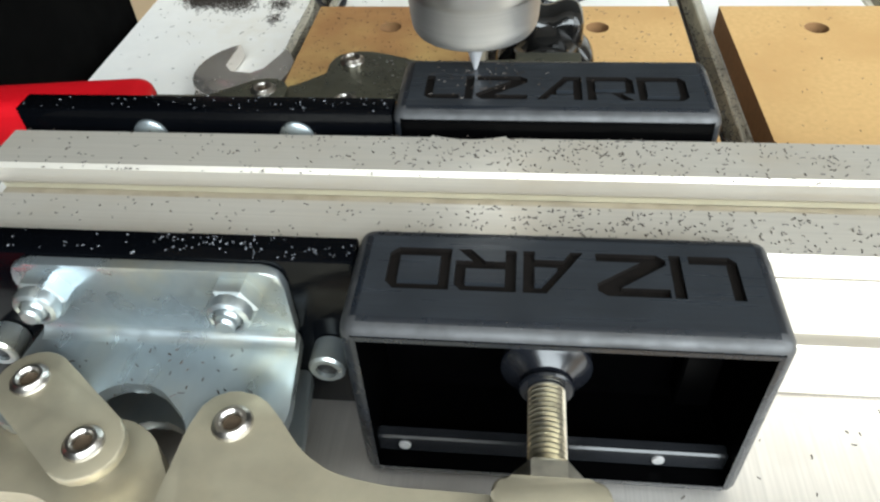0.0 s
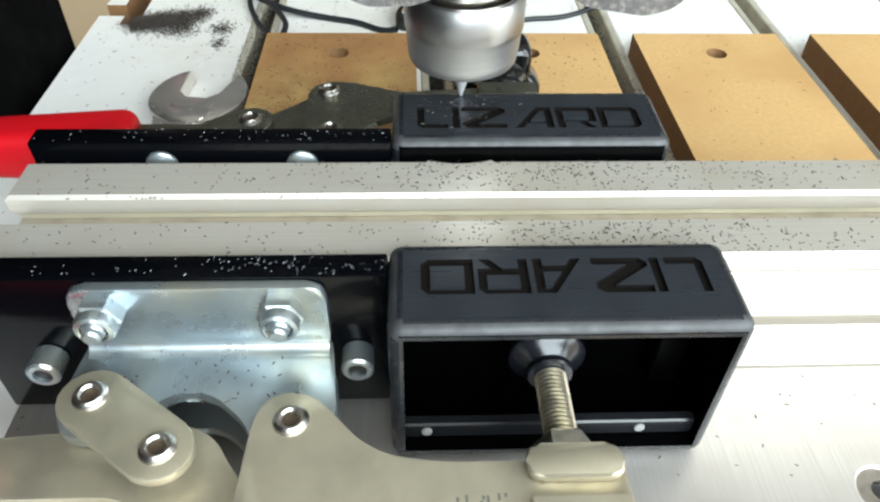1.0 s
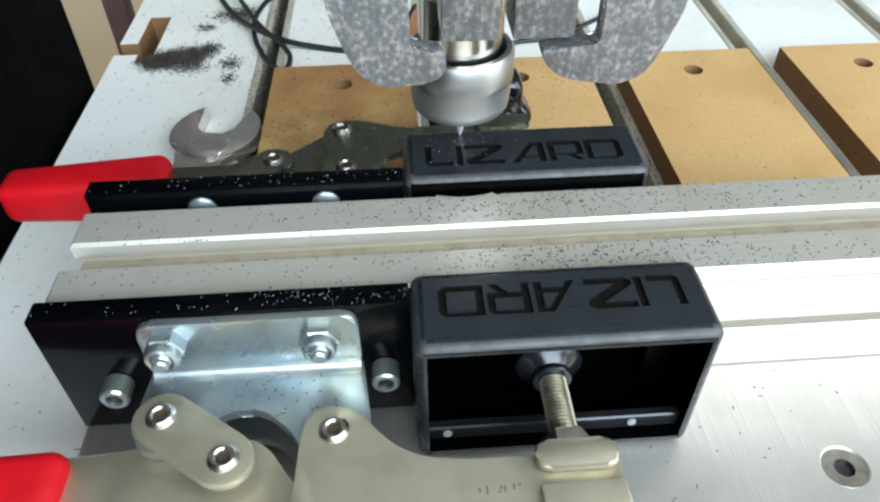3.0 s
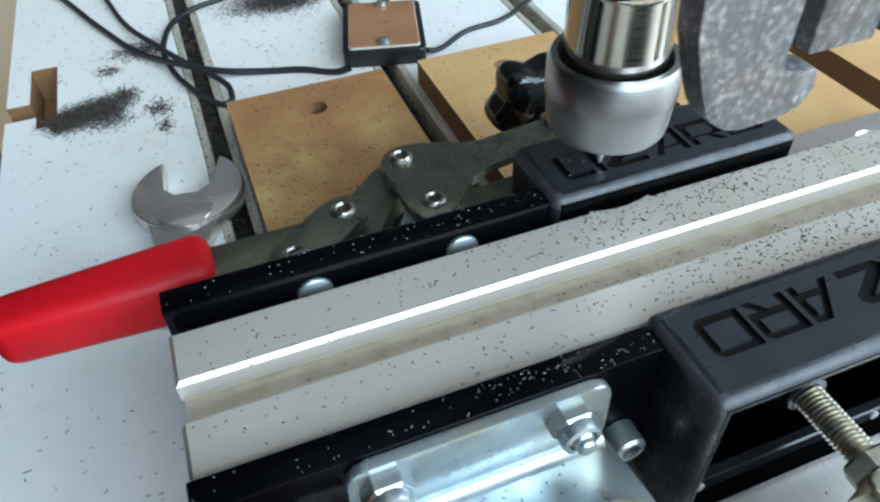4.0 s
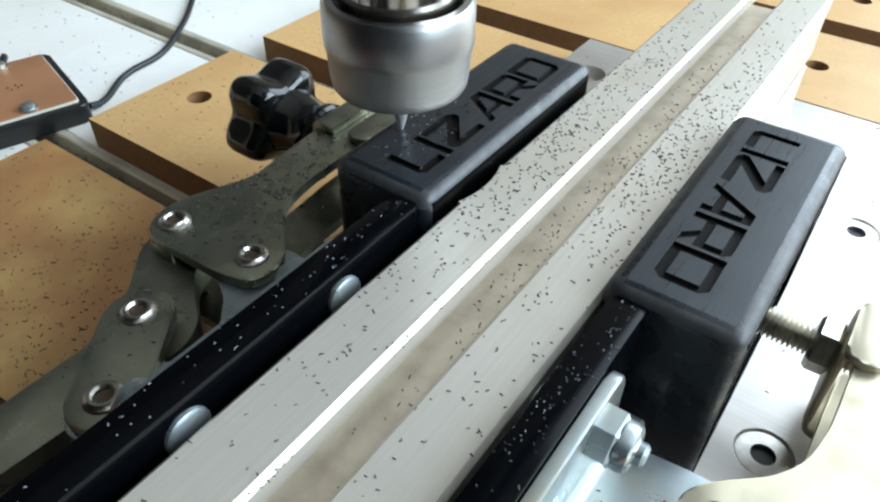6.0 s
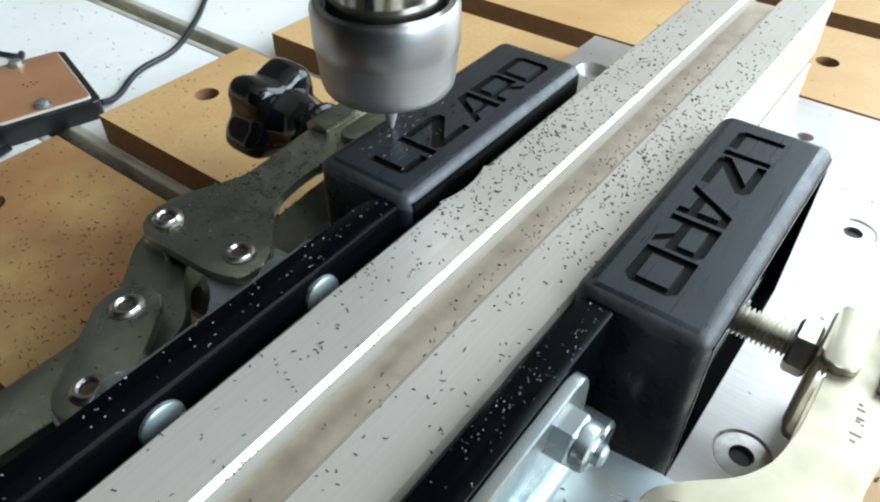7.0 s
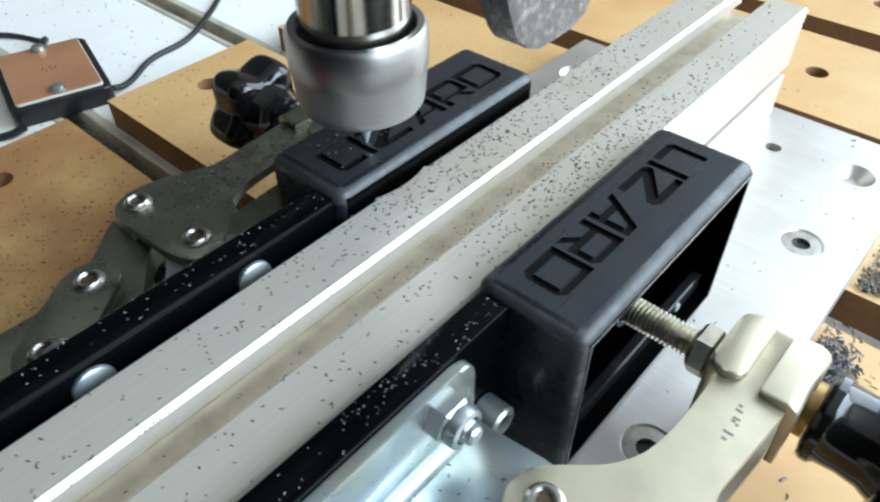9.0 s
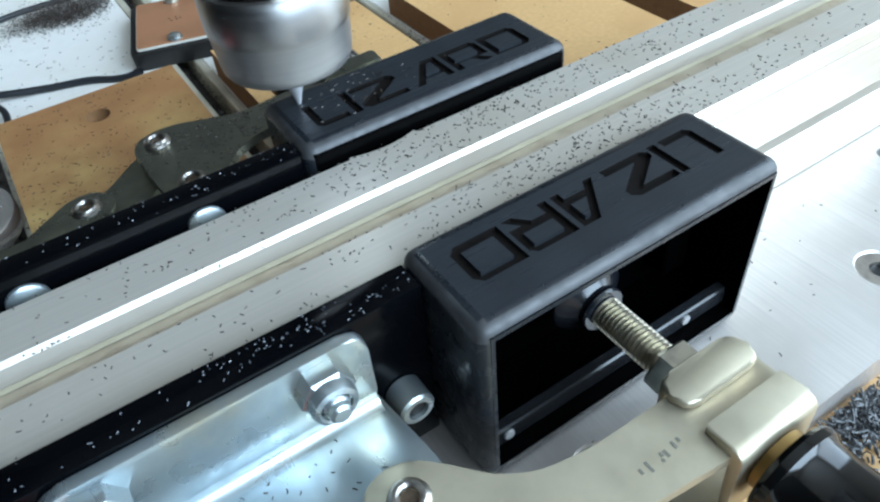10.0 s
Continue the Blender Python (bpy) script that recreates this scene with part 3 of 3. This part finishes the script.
        part("rivet_shank", lathe([(0, 0), (0.0030, 0), (0.0030, 0.0205), (0, 0.0205)], (x, y, 0.0056), n=16), M_EDGE, rv)
    # mounting nuts
    for x in (-0.095, -0.059):
        nt = part("lock_nut", hexagon((x, 0.0203, 0.0360 - 2 * low), 0.0084, 0.0046, "-y", 0.0005), M_ZINC, ob, "zinc lock nut")
        part("collar", lathe([(0.0027, 0.0022), (0.0031, 0.0025), (0.0038, 0.0021), (0.0041, 0.0012), (0.0041, 0)], (x, 0.0157, 0.0360 - 2 * low), "-y", 24), M_ZINC, nt)
        part("bolt_end", lathe([(0, 0.0042), (0.0014, 0.0042), (0.0019, 0.0037), (0.0019, 0.0027), (0.0022, 0.0024), (0.0027, 0.0012), (0.0027, 0)], (x, 0.0157, 0.0360 - 2 * low), "-y", 20), M_ZINC, nt)
    # threaded rod, nut, pressed washers, pad and star knob, on one axis along y
    ax, az = (-0.0020, 0.0168) if MIRROR else (-0.0030, 0.0204)
    prof, y = [(0, -0.0360)], -0.0360
    while y < 0.0130:
        prof += [(0.0026, y), (0.0026, y + 0.0002), (0.0034, y + 0.0005), (0.0034, y + 0.0007)]
        y += 0.0010
    prof += [(0.0028, y), (0, y)]
    part("threaded_rod", lathe(prof, (ax, 0, az), "y", 20), M_THREAD, ob, "zinc threaded rod", 20)
    part("hex_nut", hexagon((ax, -0.0030, az), 0.0102, 0.0046, "-y", 0.0007), M_THREAD, ob)
    # front washer: a flat plate with rounded corners and a neck between the arms
    part("pressed_washer", prism(rounded([(ax - 0.0090, -0.0152), (ax + 0.0092, -0.0152), (ax + 0.0092, -0.0082), (ax - 0.0090, -0.0082)], 0.0034, 5), 0.0263, 0.0282, 0.0007, 3), M_ARM, ob, "pressed steel flanged washer")
    part("pressed_washer", prism(rounded([(ax - 0.0090, -0.0152), (ax + 0.0092, -0.0152), (ax + 0.0092, -0.0082), (ax - 0.0090, -0.0082)], 0.0034, 5), 0.0035, 0.0054, 0.0007, 3), M_ARM, ob)
    part("washer_plate", box(ax - 0.0072, ax + 0.0074, -0.0094, -0.0078, 0.0056, 0.0268, 0.0006, 2), M_ARM, ob)
    part("washer_bridge", box(ax - 0.0074, ax + 0.0080, -0.0245, -0.0105, 0.0240, 0.0258, 0.0006, 2), M_ARM, ob)
    # rear washer: folded down towards the knob
    lip = [(-0.0188, 0.0263), (-0.0188, 0.0283), (-0.0238, 0.0283)] + [(-0.0238 - 0.0027 * math.sin(w), 0.0256 + 0.0027 * math.cos(w)) for w in (math.pi * k / 12 for k in range(1, 6))] + [(-0.0265, 0.0100), (-0.0247, 0.0100), (-0.0247, 0.0254), (-0.0238, 0.0263)]
    bm = prism(lip, ax - 0.0090, ax + 0.0092, 0.0006, 2)
    for v in bm.verts:
        v.co = (v.co.z, v.co.x, v.co.y)
    bmesh.ops.recalc_face_normals(bm, faces=bm.faces)
    part("pressed_washer", bm, M_ARM, ob, "folded steel flanged washer")
    part("bush", lathe([(0, 0.0266), (0.0060, 0.0266), (0.0060, 0.0283), (0, 0.0283)], (ax, 0, az), "-y", 24), M_BRASS, ob, "brass bush")
    part("pad", lathe([(0, 0.0140), (0.0046, 0.0140), (0.0048, 0.0150), (0.0066, 0.0166), (0.0080, 0.0174), (0.0085, 0.0180), (0.0085, 0.0194), (0.0078, 0.0200), (0.0078, 0.0250), (0, 0.0252)], (ax, 0, az), "y", 36), M_PAD, ob, "glossy black rubber pad")
    part("pad_washer", lathe([(0, 0.0130), (0.0048, 0.0130), (0.0051, 0.0135), (0.0048, 0.0142)], (ax, 0, az), "y", 28), M_PAD, ob)
    part("knob_hub", lathe([(0, 0.0284), (0.0074, 0.0284), (0.0088, 0.0288), (0.0095, 0.0297), (0.0095, 0.0312), (0.0087, 0.0322), (0.0084, 0.0360), (0.0088, 0.0400), (0.0104, 0.0435), (0, 0.0440)], (ax, 0, az), "-y", 32), M_KNOB, ob, "smooth flared knob hub")
    bm = bmesh.new()
    rings = []
    for k, h in ((0.0, 0.0425), (0.70, 0.0425), (0.88, 0.0432), (0.97, 0.0448), (1.0, 0.0472), (1.0, 0.0530), (0.97, 0.0554), (0.88, 0.0570), (0.62, 0.0577), (0.0, 0.0578)):
        ring = []
        for i in range(70 if k else 1):
            w = 2 * math.pi * i / 70
            r = (0.0140 + 0.0021 * math.cos(5 * w + 1.571)) * k
            ring.append(bm.verts.new((ax + r * math.cos(w), -h, az + r * math.sin(w))))
        rings.append(ring)
    for p, q in zip(rings, rings[1:]):
        for i in range(70):
            j = (i + 1) % 70
            bm.faces.new([p[0], q[j], q[i]] if len(p) == 1 else ([p[i], p[j], q[0]] if len(q) == 1 else [p[i], p[j], q[j], q[i]]))
    bmesh.ops.recalc_face_normals(bm, faces=bm.faces)
    part("knob", bm, M_KNOB, ob, "glossy black star knob", 45)


for MIRROR in (False, True):
    black_bar()
    for cap_x in (-0.1095, -0.0425):
        bolt_cap(cap_x)
    SHIFT = Vector((0.0020, 0.0033, 0.0015 if MIRROR else 0.0008))
    toggle_clamp()
    SHIFT = Vector((0, 0, 0))
MIRROR = False


# ---- spindle with its mount ----
def spindle_head():
    ob = thing("milling_spindle", "turned steel milling spindle with collet nut and pointed engraving cutter", "spindle")
    part("cutter", lathe([(0, 0), (0.0003, 0.0002), (0.0027, 0.0085), (0.0029, 0.0170), (0, 0.0170)], n=20), M_CUTTER, ob, "pointed steel engraving cutter")
    nut = part("collet_nut", lathe([(0.0022, 0.0150), (0.0124, 0.0147), (0.0133, 0.0150), (0.0138, 0.0158), (0.0141, 0.0176), (0.0145, 0.0234), (0.0148, 0.0240), (0.0149, 0.0252), (0.0149, 0.0318), (0.0141, 0.0330),
                                    (0.0128, 0.0331), (0.0125, 0.0325), (0.0125, 0.0300)], (0, 0, -0.003), n=56), M_NUT, ob, "satin turned collet nut")
    two_tone(nut, M_NUTLOW, lambda p: p.center.z < 0.0211)
    part("collet_gap", lathe([(0.0100, 0.0305), (0.0129, 0.0305)], (0, 0, -0.003), n=40), M_GAP, ob, "gap round the shaft, its shade given by a black ring")
    part("shaft", lathe([(0, 0.0170), (0.0116, 0.0170), (0.0116, 0.0455), (0.0119, 0.0460), (0.0119, 0.0475), (0.0116, 0.0480), (0.0116, 0.0900), (0, 0.0900)], n=48), M_SHAFT, ob, "polished steel spindle shaft")
    part("bearing_housing", lathe([(0, 0.0900), (0.0205, 0.0900), (0.0215, 0.0910), (0.0215, 0.1700), (0, 0.1700)], n=48), M_MOUNT, ob)
    left = [(-0.0360, 0.1490), (-0.0298, 0.0665), (-0.0272, 0.0585), (-0.0248, 0.0533), (-0.0205, 0.0511), (-0.0115, 0.0514), (-0.0083, 0.0535), (-0.0083, 0.0582), (-0.0153, 0.0586), (-0.0153, 0.1490)]
    right = [(0.0214, 0.1490), (0.0214, 0.0582), (0.0095, 0.0577), (0.0112, 0.0540), (0.0150, 0.0513), (0.0255, 0.0496), (0.0308, 0.0515), (0.0332, 0.0566), (0.0360, 0.0646), (0.0420, 0.1490)]
    for outline in (left, right):
        foot = prism(rounded(outline, 0.0018, 3), -0.0580, -0.0535, 0.0003, 2)
        for v in foot.verts:
            v.co = (v.co.x, v.co.z, v.co.y)
        bmesh.ops.recalc_face_normals(foot, faces=foot.faces)
        part("mount_foot", foot, M_MOUNT, ob, "dusty cast alloy mount foot")
    for xa, xb in ((-0.0090, 0.0022), (0.0046, 0.0165)):
        part("mount_block", box(xa, xb, -0.0560, -0.044, 0.0588, 0.1490, 0.0006, 2), M_MOUNT, ob, "dusty square mount block")
    part("mount_plate", box(-0.060, 0.060, -0.060, -0.020, 0.1495, 0.1700, 0.002, 2), M_MOUNT, ob)
    return ob


spindle = spindle_head()


# ---- loose things on the table ----
def wrench():
    ob = thing("open_wrench", "satin chrome open-ended wrench lying on the white table", "wrench")
    jaw = []
    R = 0.0205
    for k in range(25):
        w = radians(121 + (419 - 121) * k / 24)
        jaw.append((R * math.cos(w) * 1.02, R * math.sin(w) * (1.05 if math.sin(w) > 0 else 1.0)))
    jaw += [(0.0098, 0.0010), (0.0050, -0.0035), (-0.0050, -0.0035), (-0.0098, 0.0010)]
    part("jaw", prism(jaw, 0, 0.0070, 0.0011, 2), M_WRENCH, ob)
    part("shank", prism(rounded([(-0.0150, -0.0120), (0.0150, -0.0120), (0.0112, -0.0205), (0.0088, -0.0300), (0.0080, -0.0640), (-0.0080, -0.0640), (-0.0088, -0.0300), (-0.0112, -0.0205)], 0.006, 6), 0.0008, 0.0060, 0.0016, 3), M_WRENCH, ob)
    part("shoulder", prism(rounded([(-0.0125, -0.0090), (0.0125, -0.0090), (0.0070, -0.0215), (-0.0070, -0.0215)], 0.006, 6), 0.0058, 0.0074, 0.0007, 2), M_WRENCH, ob)
    ob.matrix_world = pose(-0.1200, 0.1935, TABLE_Z + 0.0003, 3, -2, -12)


wrench()


def touch_plate():
    ob = thing("touch_plate", "copper-clad probe plate on a black base, on the white table", "probe")
    part("base", prism(rounded([(-0.0200, -0.0268), (0.0200, -0.0268), (0.0200, 0.0268), (-0.0200, 0.0268)], 0.0035), 0, 0.0076, 0.0008, 2), M_BASE, ob)
    part("laminate", prism(rounded([(-0.0172, -0.0240), (0.0172, -0.0240), (0.0172, 0.0240), (-0.0172, 0.0240)], 0.0020), 0.0077, 0.0086), M_FIBRE, ob)
    cop = part("copper_face", prism(rounded([(-0.0168, -0.0236), (0.0168, -0.0236), (0.0168, 0.0236), (-0.0168, 0.0236)], 0.0018), 0.0087, 0.0090), M_COPPER, ob, "dull copper face")
    for y in (-0.0204, 0.0204):
        part("washer", lathe([(0.0012, 0.0091), (0.0034, 0.0091), (0.0034, 0.0097), (0.0012, 0.0097)], (0.0, y, 0), n=22), M_ZINC, ob)
        part("screw_head", lathe([(0.0026, 0.0097), (0.0024, 0.0110), (0.0014, 0.0115), (0, 0.0115)], (0.0, y, 0), n=22), M_ZINC, ob)
    for x, y in ((-0.002, 0.001), (0.001, 0.0015), (0.003, 0.0), (-0.001, -0.0015), (0.0015, -0.001)):
        part("mark", lathe([(0, 0.0002), (0.0004, 0.0002), (0.0004, 0)], (x, y, 0.0090), n=8), M_GAP, cop)
    ob.matrix_world = pose(-0.0120, 0.2880, TABLE_Z + 0.0002, 0, 0, -15.8)


touch_plate()

Z = TABLE_Z + 0.0015
tube([(-0.0370, 0.2615, Z + 0.0020), (-0.043, 0.2640, Z), (-0.058, 0.273, Z), (-0.074, 0.2785, Z), (-0.096, 0.285, Z + 0.002), (-0.113, 0.298, Z + 0.003), (-0.129, 0.322, Z), (-0.147, 0.360, Z), (-0.165, 0.406, Z), (-0.215, 0.520, Z)],
     0.0016, "cable", M_CABLE, "thin black cable running from the probe plate across the table", "cables on the table")
tube([(-0.0045, 0.3100, Z + 0.0070), (0.001, 0.318, Z + 0.0065), (0.004, 0.332, Z), (-0.006, 0.353, Z), (-0.027, 0.367, Z), (-0.051, 0.372, Z), (-0.085, 0.368, Z), (-0.106, 0.356, Z), (-0.117, 0.329, Z), (-0.117, 0.305, Z), (-0.110, 0.278, Z), (-0.102, 0.262, Z), (-0.096, 0.257, Z),
      (-0.093, 0.264, Z + 0.001), (-0.097, 0.278, Z + 0.002), (-0.110, 0.296, Z + 0.0045), (-0.123, 0.326, Z + 0.003), (-0.134, 0.358, Z), (-0.142, 0.395, Z), (-0.160, 0.500, Z)], 0.0014, "cable", M_CABLE, "thin black cable looped across the table to the probe screw", "cables on the table")
tube([(0.0020, 0.2625, Z + 0.002), (0.008, 0.2645, Z), (0.029, 0.2765, Z), (0.050, 0.2805, Z), (0.070, 0.2930, Z), (0.089, 0.308, Z), (0.130, 0.350, Z), (0.200, 0.440, Z), (0.310, 0.600, Z)], 0.0013, "cable", M_CABLE, "thin black cable beside the probe plate", "cables on the table")


def side_panel():
    ob = thing("machine_cabinet", "black painted machine cabinet standing beside the table", "cabinet")
    part("panel", box(-0.230, -0.1955, -0.40, 0.258, -0.898, 0.30, 0.002, 2), M_PANEL, ob)
    part("edge_trim", box(-0.1953, -0.1940, -0.40, 0.256, -0.06, -0.052, 0.0004, 1), M_PANEL, ob)
    post = thing("frame_post", "dark purple-brown frame post behind the table", "post")
    part("post", box(-0.318, -0.296, 0.60, 0.62, -0.898, 0.30, 0.002, 2), M_POST, post)


side_panel()


# ---- swarf ----
def chips(name, spots, mat, label, smin, smax, seed, wide=1.0):
    """Fine slivers scattered on surfaces. spots: (count, x0, x1, y0, y1, z, centre or None, spread)."""
    rnd = random.Random(seed)
    verts, faces = [], []
    for count, x0, x1, y0, y1, z, mid, spread, lift in spots:
        for _ in range(count):
            for _try in range(20):
                if mid:
                    x, y = rnd.gauss(mid[0], spread[0]), rnd.gauss(mid[1], spread[1])
                else:
                    x, y = rnd.uniform(x0, x1), rnd.uniform(y0, y1)
                if x0 < x < x1 and y0 < y < y1:
                    break
            else:
                continue
            ln, wd, th = rnd.uniform(smin, smax), rnd.uniform(0.00012, 0.00028) * wide, rnd.uniform(0.0001, 0.00025)
            if rnd.random() < 0.12:
                ln *= 1.7
            a, pitch = rnd.uniform(0, math.pi), rnd.uniform(-0.25, 0.25) + (rnd.uniform(-0.7, 0.7) if lift else 0)
            zz = z + (rnd.random() ** 2) * lift
            c, s = math.cos(a), math.sin(a)
            curl = rnd.uniform(-0.35, 0.35) * ln
            base = len(verts)
            for t in (-0.5, 0.0, 0.5):
                px, py = t * ln, curl * (0.25 - t * t) * 2
                for side, up in ((-wd / 2, 0.00002), (wd / 2, 0.00002), (0, th)):
                    u, v = px, py + side
                    verts.append((x + u * c - v * s, y + u * s + v * c, zz + up + (t + 0.5) * ln * abs(math.sin(pitch)) * 0.6))
            for i in (0, 3):
                b = base + i
                faces += [(b, b + 3, b + 5, b + 2), (b + 1, b + 2, b + 5, b + 4), (b, b + 1, b + 4, b + 3)]
            faces += [(base, base + 2, base + 1), (base + 6, base + 7, base + 8)]
    me = bpy.data.meshes.new(name)
    me.from_pydata(verts, [], faces)
    me.materials.append(mat)
    return tagged(new(name, me), label, "chips", kind="stuff")


RT = 0.0400
chips("rail_chips", [
    (70, -0.11, 0.12, 0.0547, 0.0556, RT - 0.0003, None, None, 0),
    (230, -0.123, 0.129, 0.0560, 0.0688, RT, None, None, 0), (340, -0.123, 0.125, 0.0560, 0.0688, RT, (0.008, 0.064), (0.036, 0.006), 0),
    (170, -0.123, 0.129, 0.0345, 0.0458, RT, None, None, 0), (330, -0.123, 0.125, 0.0345, 0.0458, RT, (0.018, 0.040), (0.030, 0.005), 0),
    (200, -0.1, 0.12, 0.0470, 0.0560, 0.0313, (0.01, 0.0515), (0.05, 0.003), 0.0004),
], M_CHIP, "fine black plastic chips scattered along the rail", 0.00030, 0.00068, 11)
chips("table_chips", [
    (380, -0.190, -0.114, 0.00, 0.40, TABLE_Z, None, None, 0), (1900, -0.189, -0.116, 0.20, 0.34, TABLE_Z, (-0.165, 0.272), (0.0042, 0.0042), 0.003), (1900, -0.189, -0.116, 0.20, 0.34, TABLE_Z, (-0.156, 0.276), (0.0045, 0.0045), 0.003),
    (1300, -0.189, -0.116, 0.20, 0.34, TABLE_Z, (-0.147, 0.278), (0.0045, 0.005), 0.002), (500, -0.189, -0.116, 0.20, 0.34, TABLE_Z, (-0.139, 0.285), (0.003, 0.004), 0.001), (450, -0.189, -0.116, 0.20, 0.34, TABLE_Z, (-0.147, 0.266), (0.006, 0.004), 0.001),
    (160, -0.189, -0.116, 0.20, 0.34, TABLE_Z, (-0.145, 0.312), (0.003, 0.003), 0.001),
    (260, -0.189, -0.116, 0.20, 0.36, TABLE_Z, (-0.125, 0.268), (0.003, 0.004), 0.001), (130, -0.189, -0.116, 0.20, 0.36, TABLE_Z, (-0.124, 0.252), (0.002, 0.003), 0.001), (900, -0.189, -0.116, 0.28, 0.36, TABLE_Z, (-0.128, 0.328), (0.008, 0.005), 0.001),
    (350, -0.096, -0.028, 0.245, 0.50, TABLE_Z, None, None, 0), (5500, -0.095, -0.028, 0.31, 0.41, TABLE_Z, (-0.051, 0.354), (0.013, 0.007), 0.005),
    (90, -0.010, 0.059, 0.245, 0.40, TABLE_Z, None, None, 0), (50, 0.08, 0.20, 0.245, 0.45, TABLE_Z, None, None, 0),
    (5200, -0.1080, -0.1010, 0.02, 0.45, TABLE_Z - 0.009, None, None, 0.0075), (2600, -0.0220, -0.0150, 0.11, 0.45, TABLE_Z - 0.009, None, None, 0.006), (1600, 0.0645, 0.0715, 0.09, 0.40, TABLE_Z - 0.009, None, None, 0.007),
    (700, -0.1120, -0.0970, 0.10, 0.40, TABLE_Z + 0.0003, None, None, 0.0004), (500, 0.0605, 0.0755, 0.10, 0.24, TABLE_Z + 0.0003, None, None, 0.0008),
], M_CHIP, "black plastic chips lying in heaps and in the table slots", 0.0006, 0.0015, 12)
chips("board_chips", [
    (420, -0.096, -0.030, 0.118, 0.238, MDF_Z, None, None, 0), (300, -0.096, -0.030, 0.118, 0.20, MDF_Z, (-0.072, 0.145), (0.02, 0.03), 0), (160, -0.009, 0.060, 0.118, 0.238, MDF_Z, None, None, 0),
    (40, 0.078, 0.144, 0.118, 0.238, MDF_Z, None, None, 0), (40, 0.164, 0.230, -0.05, 0.22, MDF_Z, None, None, 0),
], M_CHIP, "black plastic chips on the brown boards", 0.0005, 0.0011, 13)
chips("chip_curls", [
    (900, 0.010, 0.061, -0.060, -0.0175, MDF_Z, (0.041, -0.0200), (0.006, 0.004), 0.005), (260, 0.077, 0.125, -0.05, -0.0175, MDF_Z, (0.080, -0.022), (0.012, 0.004), 0.003), (60, 0.0, 0.061, -0.07, -0.0175, MDF_Z, None, None, 0),
], M_CURL, "curled black plastic shavings beside the plate", 0.0009, 0.0022, 17, 2.6)
chips("plate_chips", [
    (45, -0.02, 0.138, -0.015, 0.033, 0.0, None, None, 0), (40, -0.124, -0.1, -0.015, 0.024, 0.0, None, None, 0), (40, 0.036, 0.138, 0.071, 0.115, 0.0, None, None, 0),
], M_CHIP, "a few black chips on the aluminium plate", 0.0005, 0.0011, 14)
chips("clamp_chips", [
    (210, -0.048, 0.006, 0.1115, 0.124, 0.0278, None, None, 0), (120, -0.057, -0.030, 0.100, 0.126, 0.0278, None, None, 0), (30, -0.096, -0.072, 0.098, 0.112, 0.0278, None, None, 0),
    (40, -0.096, -0.052, 0.008, 0.022, 0.0244, None, None, 0), (70, -0.028, 0.03, 0.076, 0.092, 0.0450, (-0.016, 0.085), (0.009, 0.005), 0),
], M_CHIP, "black chips on the steel clamp", 0.0004, 0.0009, 15)
chips("bar_dust", [
    (85, -0.124, -0.036, 0.0255, 0.0316, 0.0434, (-0.055, 0.0285), (0.020, 0.002), 0), (38, -0.124, -0.036, 0.0726, 0.0786, 0.0434, (-0.055, 0.0756), (0.025, 0.002), 0), (25, -0.124, -0.036, 0.0255, 0.0316, 0.0434, None, None, 0), (25, -0.124, -0.036, 0.0726, 0.0786, 0.0434, None, None, 0),
], M_CHIPGREY, "pale grey specks of dust on the black bars", 0.00015, 0.00045, 16)


# ---- what moves ----
def motions():
    rows = [(0, -0.0180, 0.0890), (0.2, -0.0180, 0.0880), (1, -0.0170, 0.0920), (1.8, -0.0170, 0.0900), (2.1, -0.0170, 0.0900), (2.2, -0.0170, 0.0900), (3.3, -0.0190, 0.0920), (3.5, -0.0200, 0.0900), (3.8, -0.0200, 0.0830), (4, -0.0180, 0.0800), (4.2, -0.0150, 0.0830), (4.5, -0.0130, 0.0920), (4.8, -0.0170, 0.0880), (5, -0.0160, 0.0890), (5.5, -0.0170, 0.0890), (6, -0.0180, 0.0900), (6.2, -0.0190, 0.0890), (7.3, -0.0160, 0.0900), (7.5, -0.0170, 0.0810), (8, -0.0180, 0.0810), (8.5, -0.0180, 0.0800), (8.8, -0.0170, 0.0820), (9, -0.0170, 0.0810), (9.3, -0.0180, 0.0810), (9.5, -0.0280, 0.0870), (9.6, -0.0290, 0.0850), (9.8, -0.0210, 0.0800), (10, -0.0280, 0.0880)]
    walk(spindle, [(t, pose(x, y, 0.0444)) for t, x, y in rows])


motions()
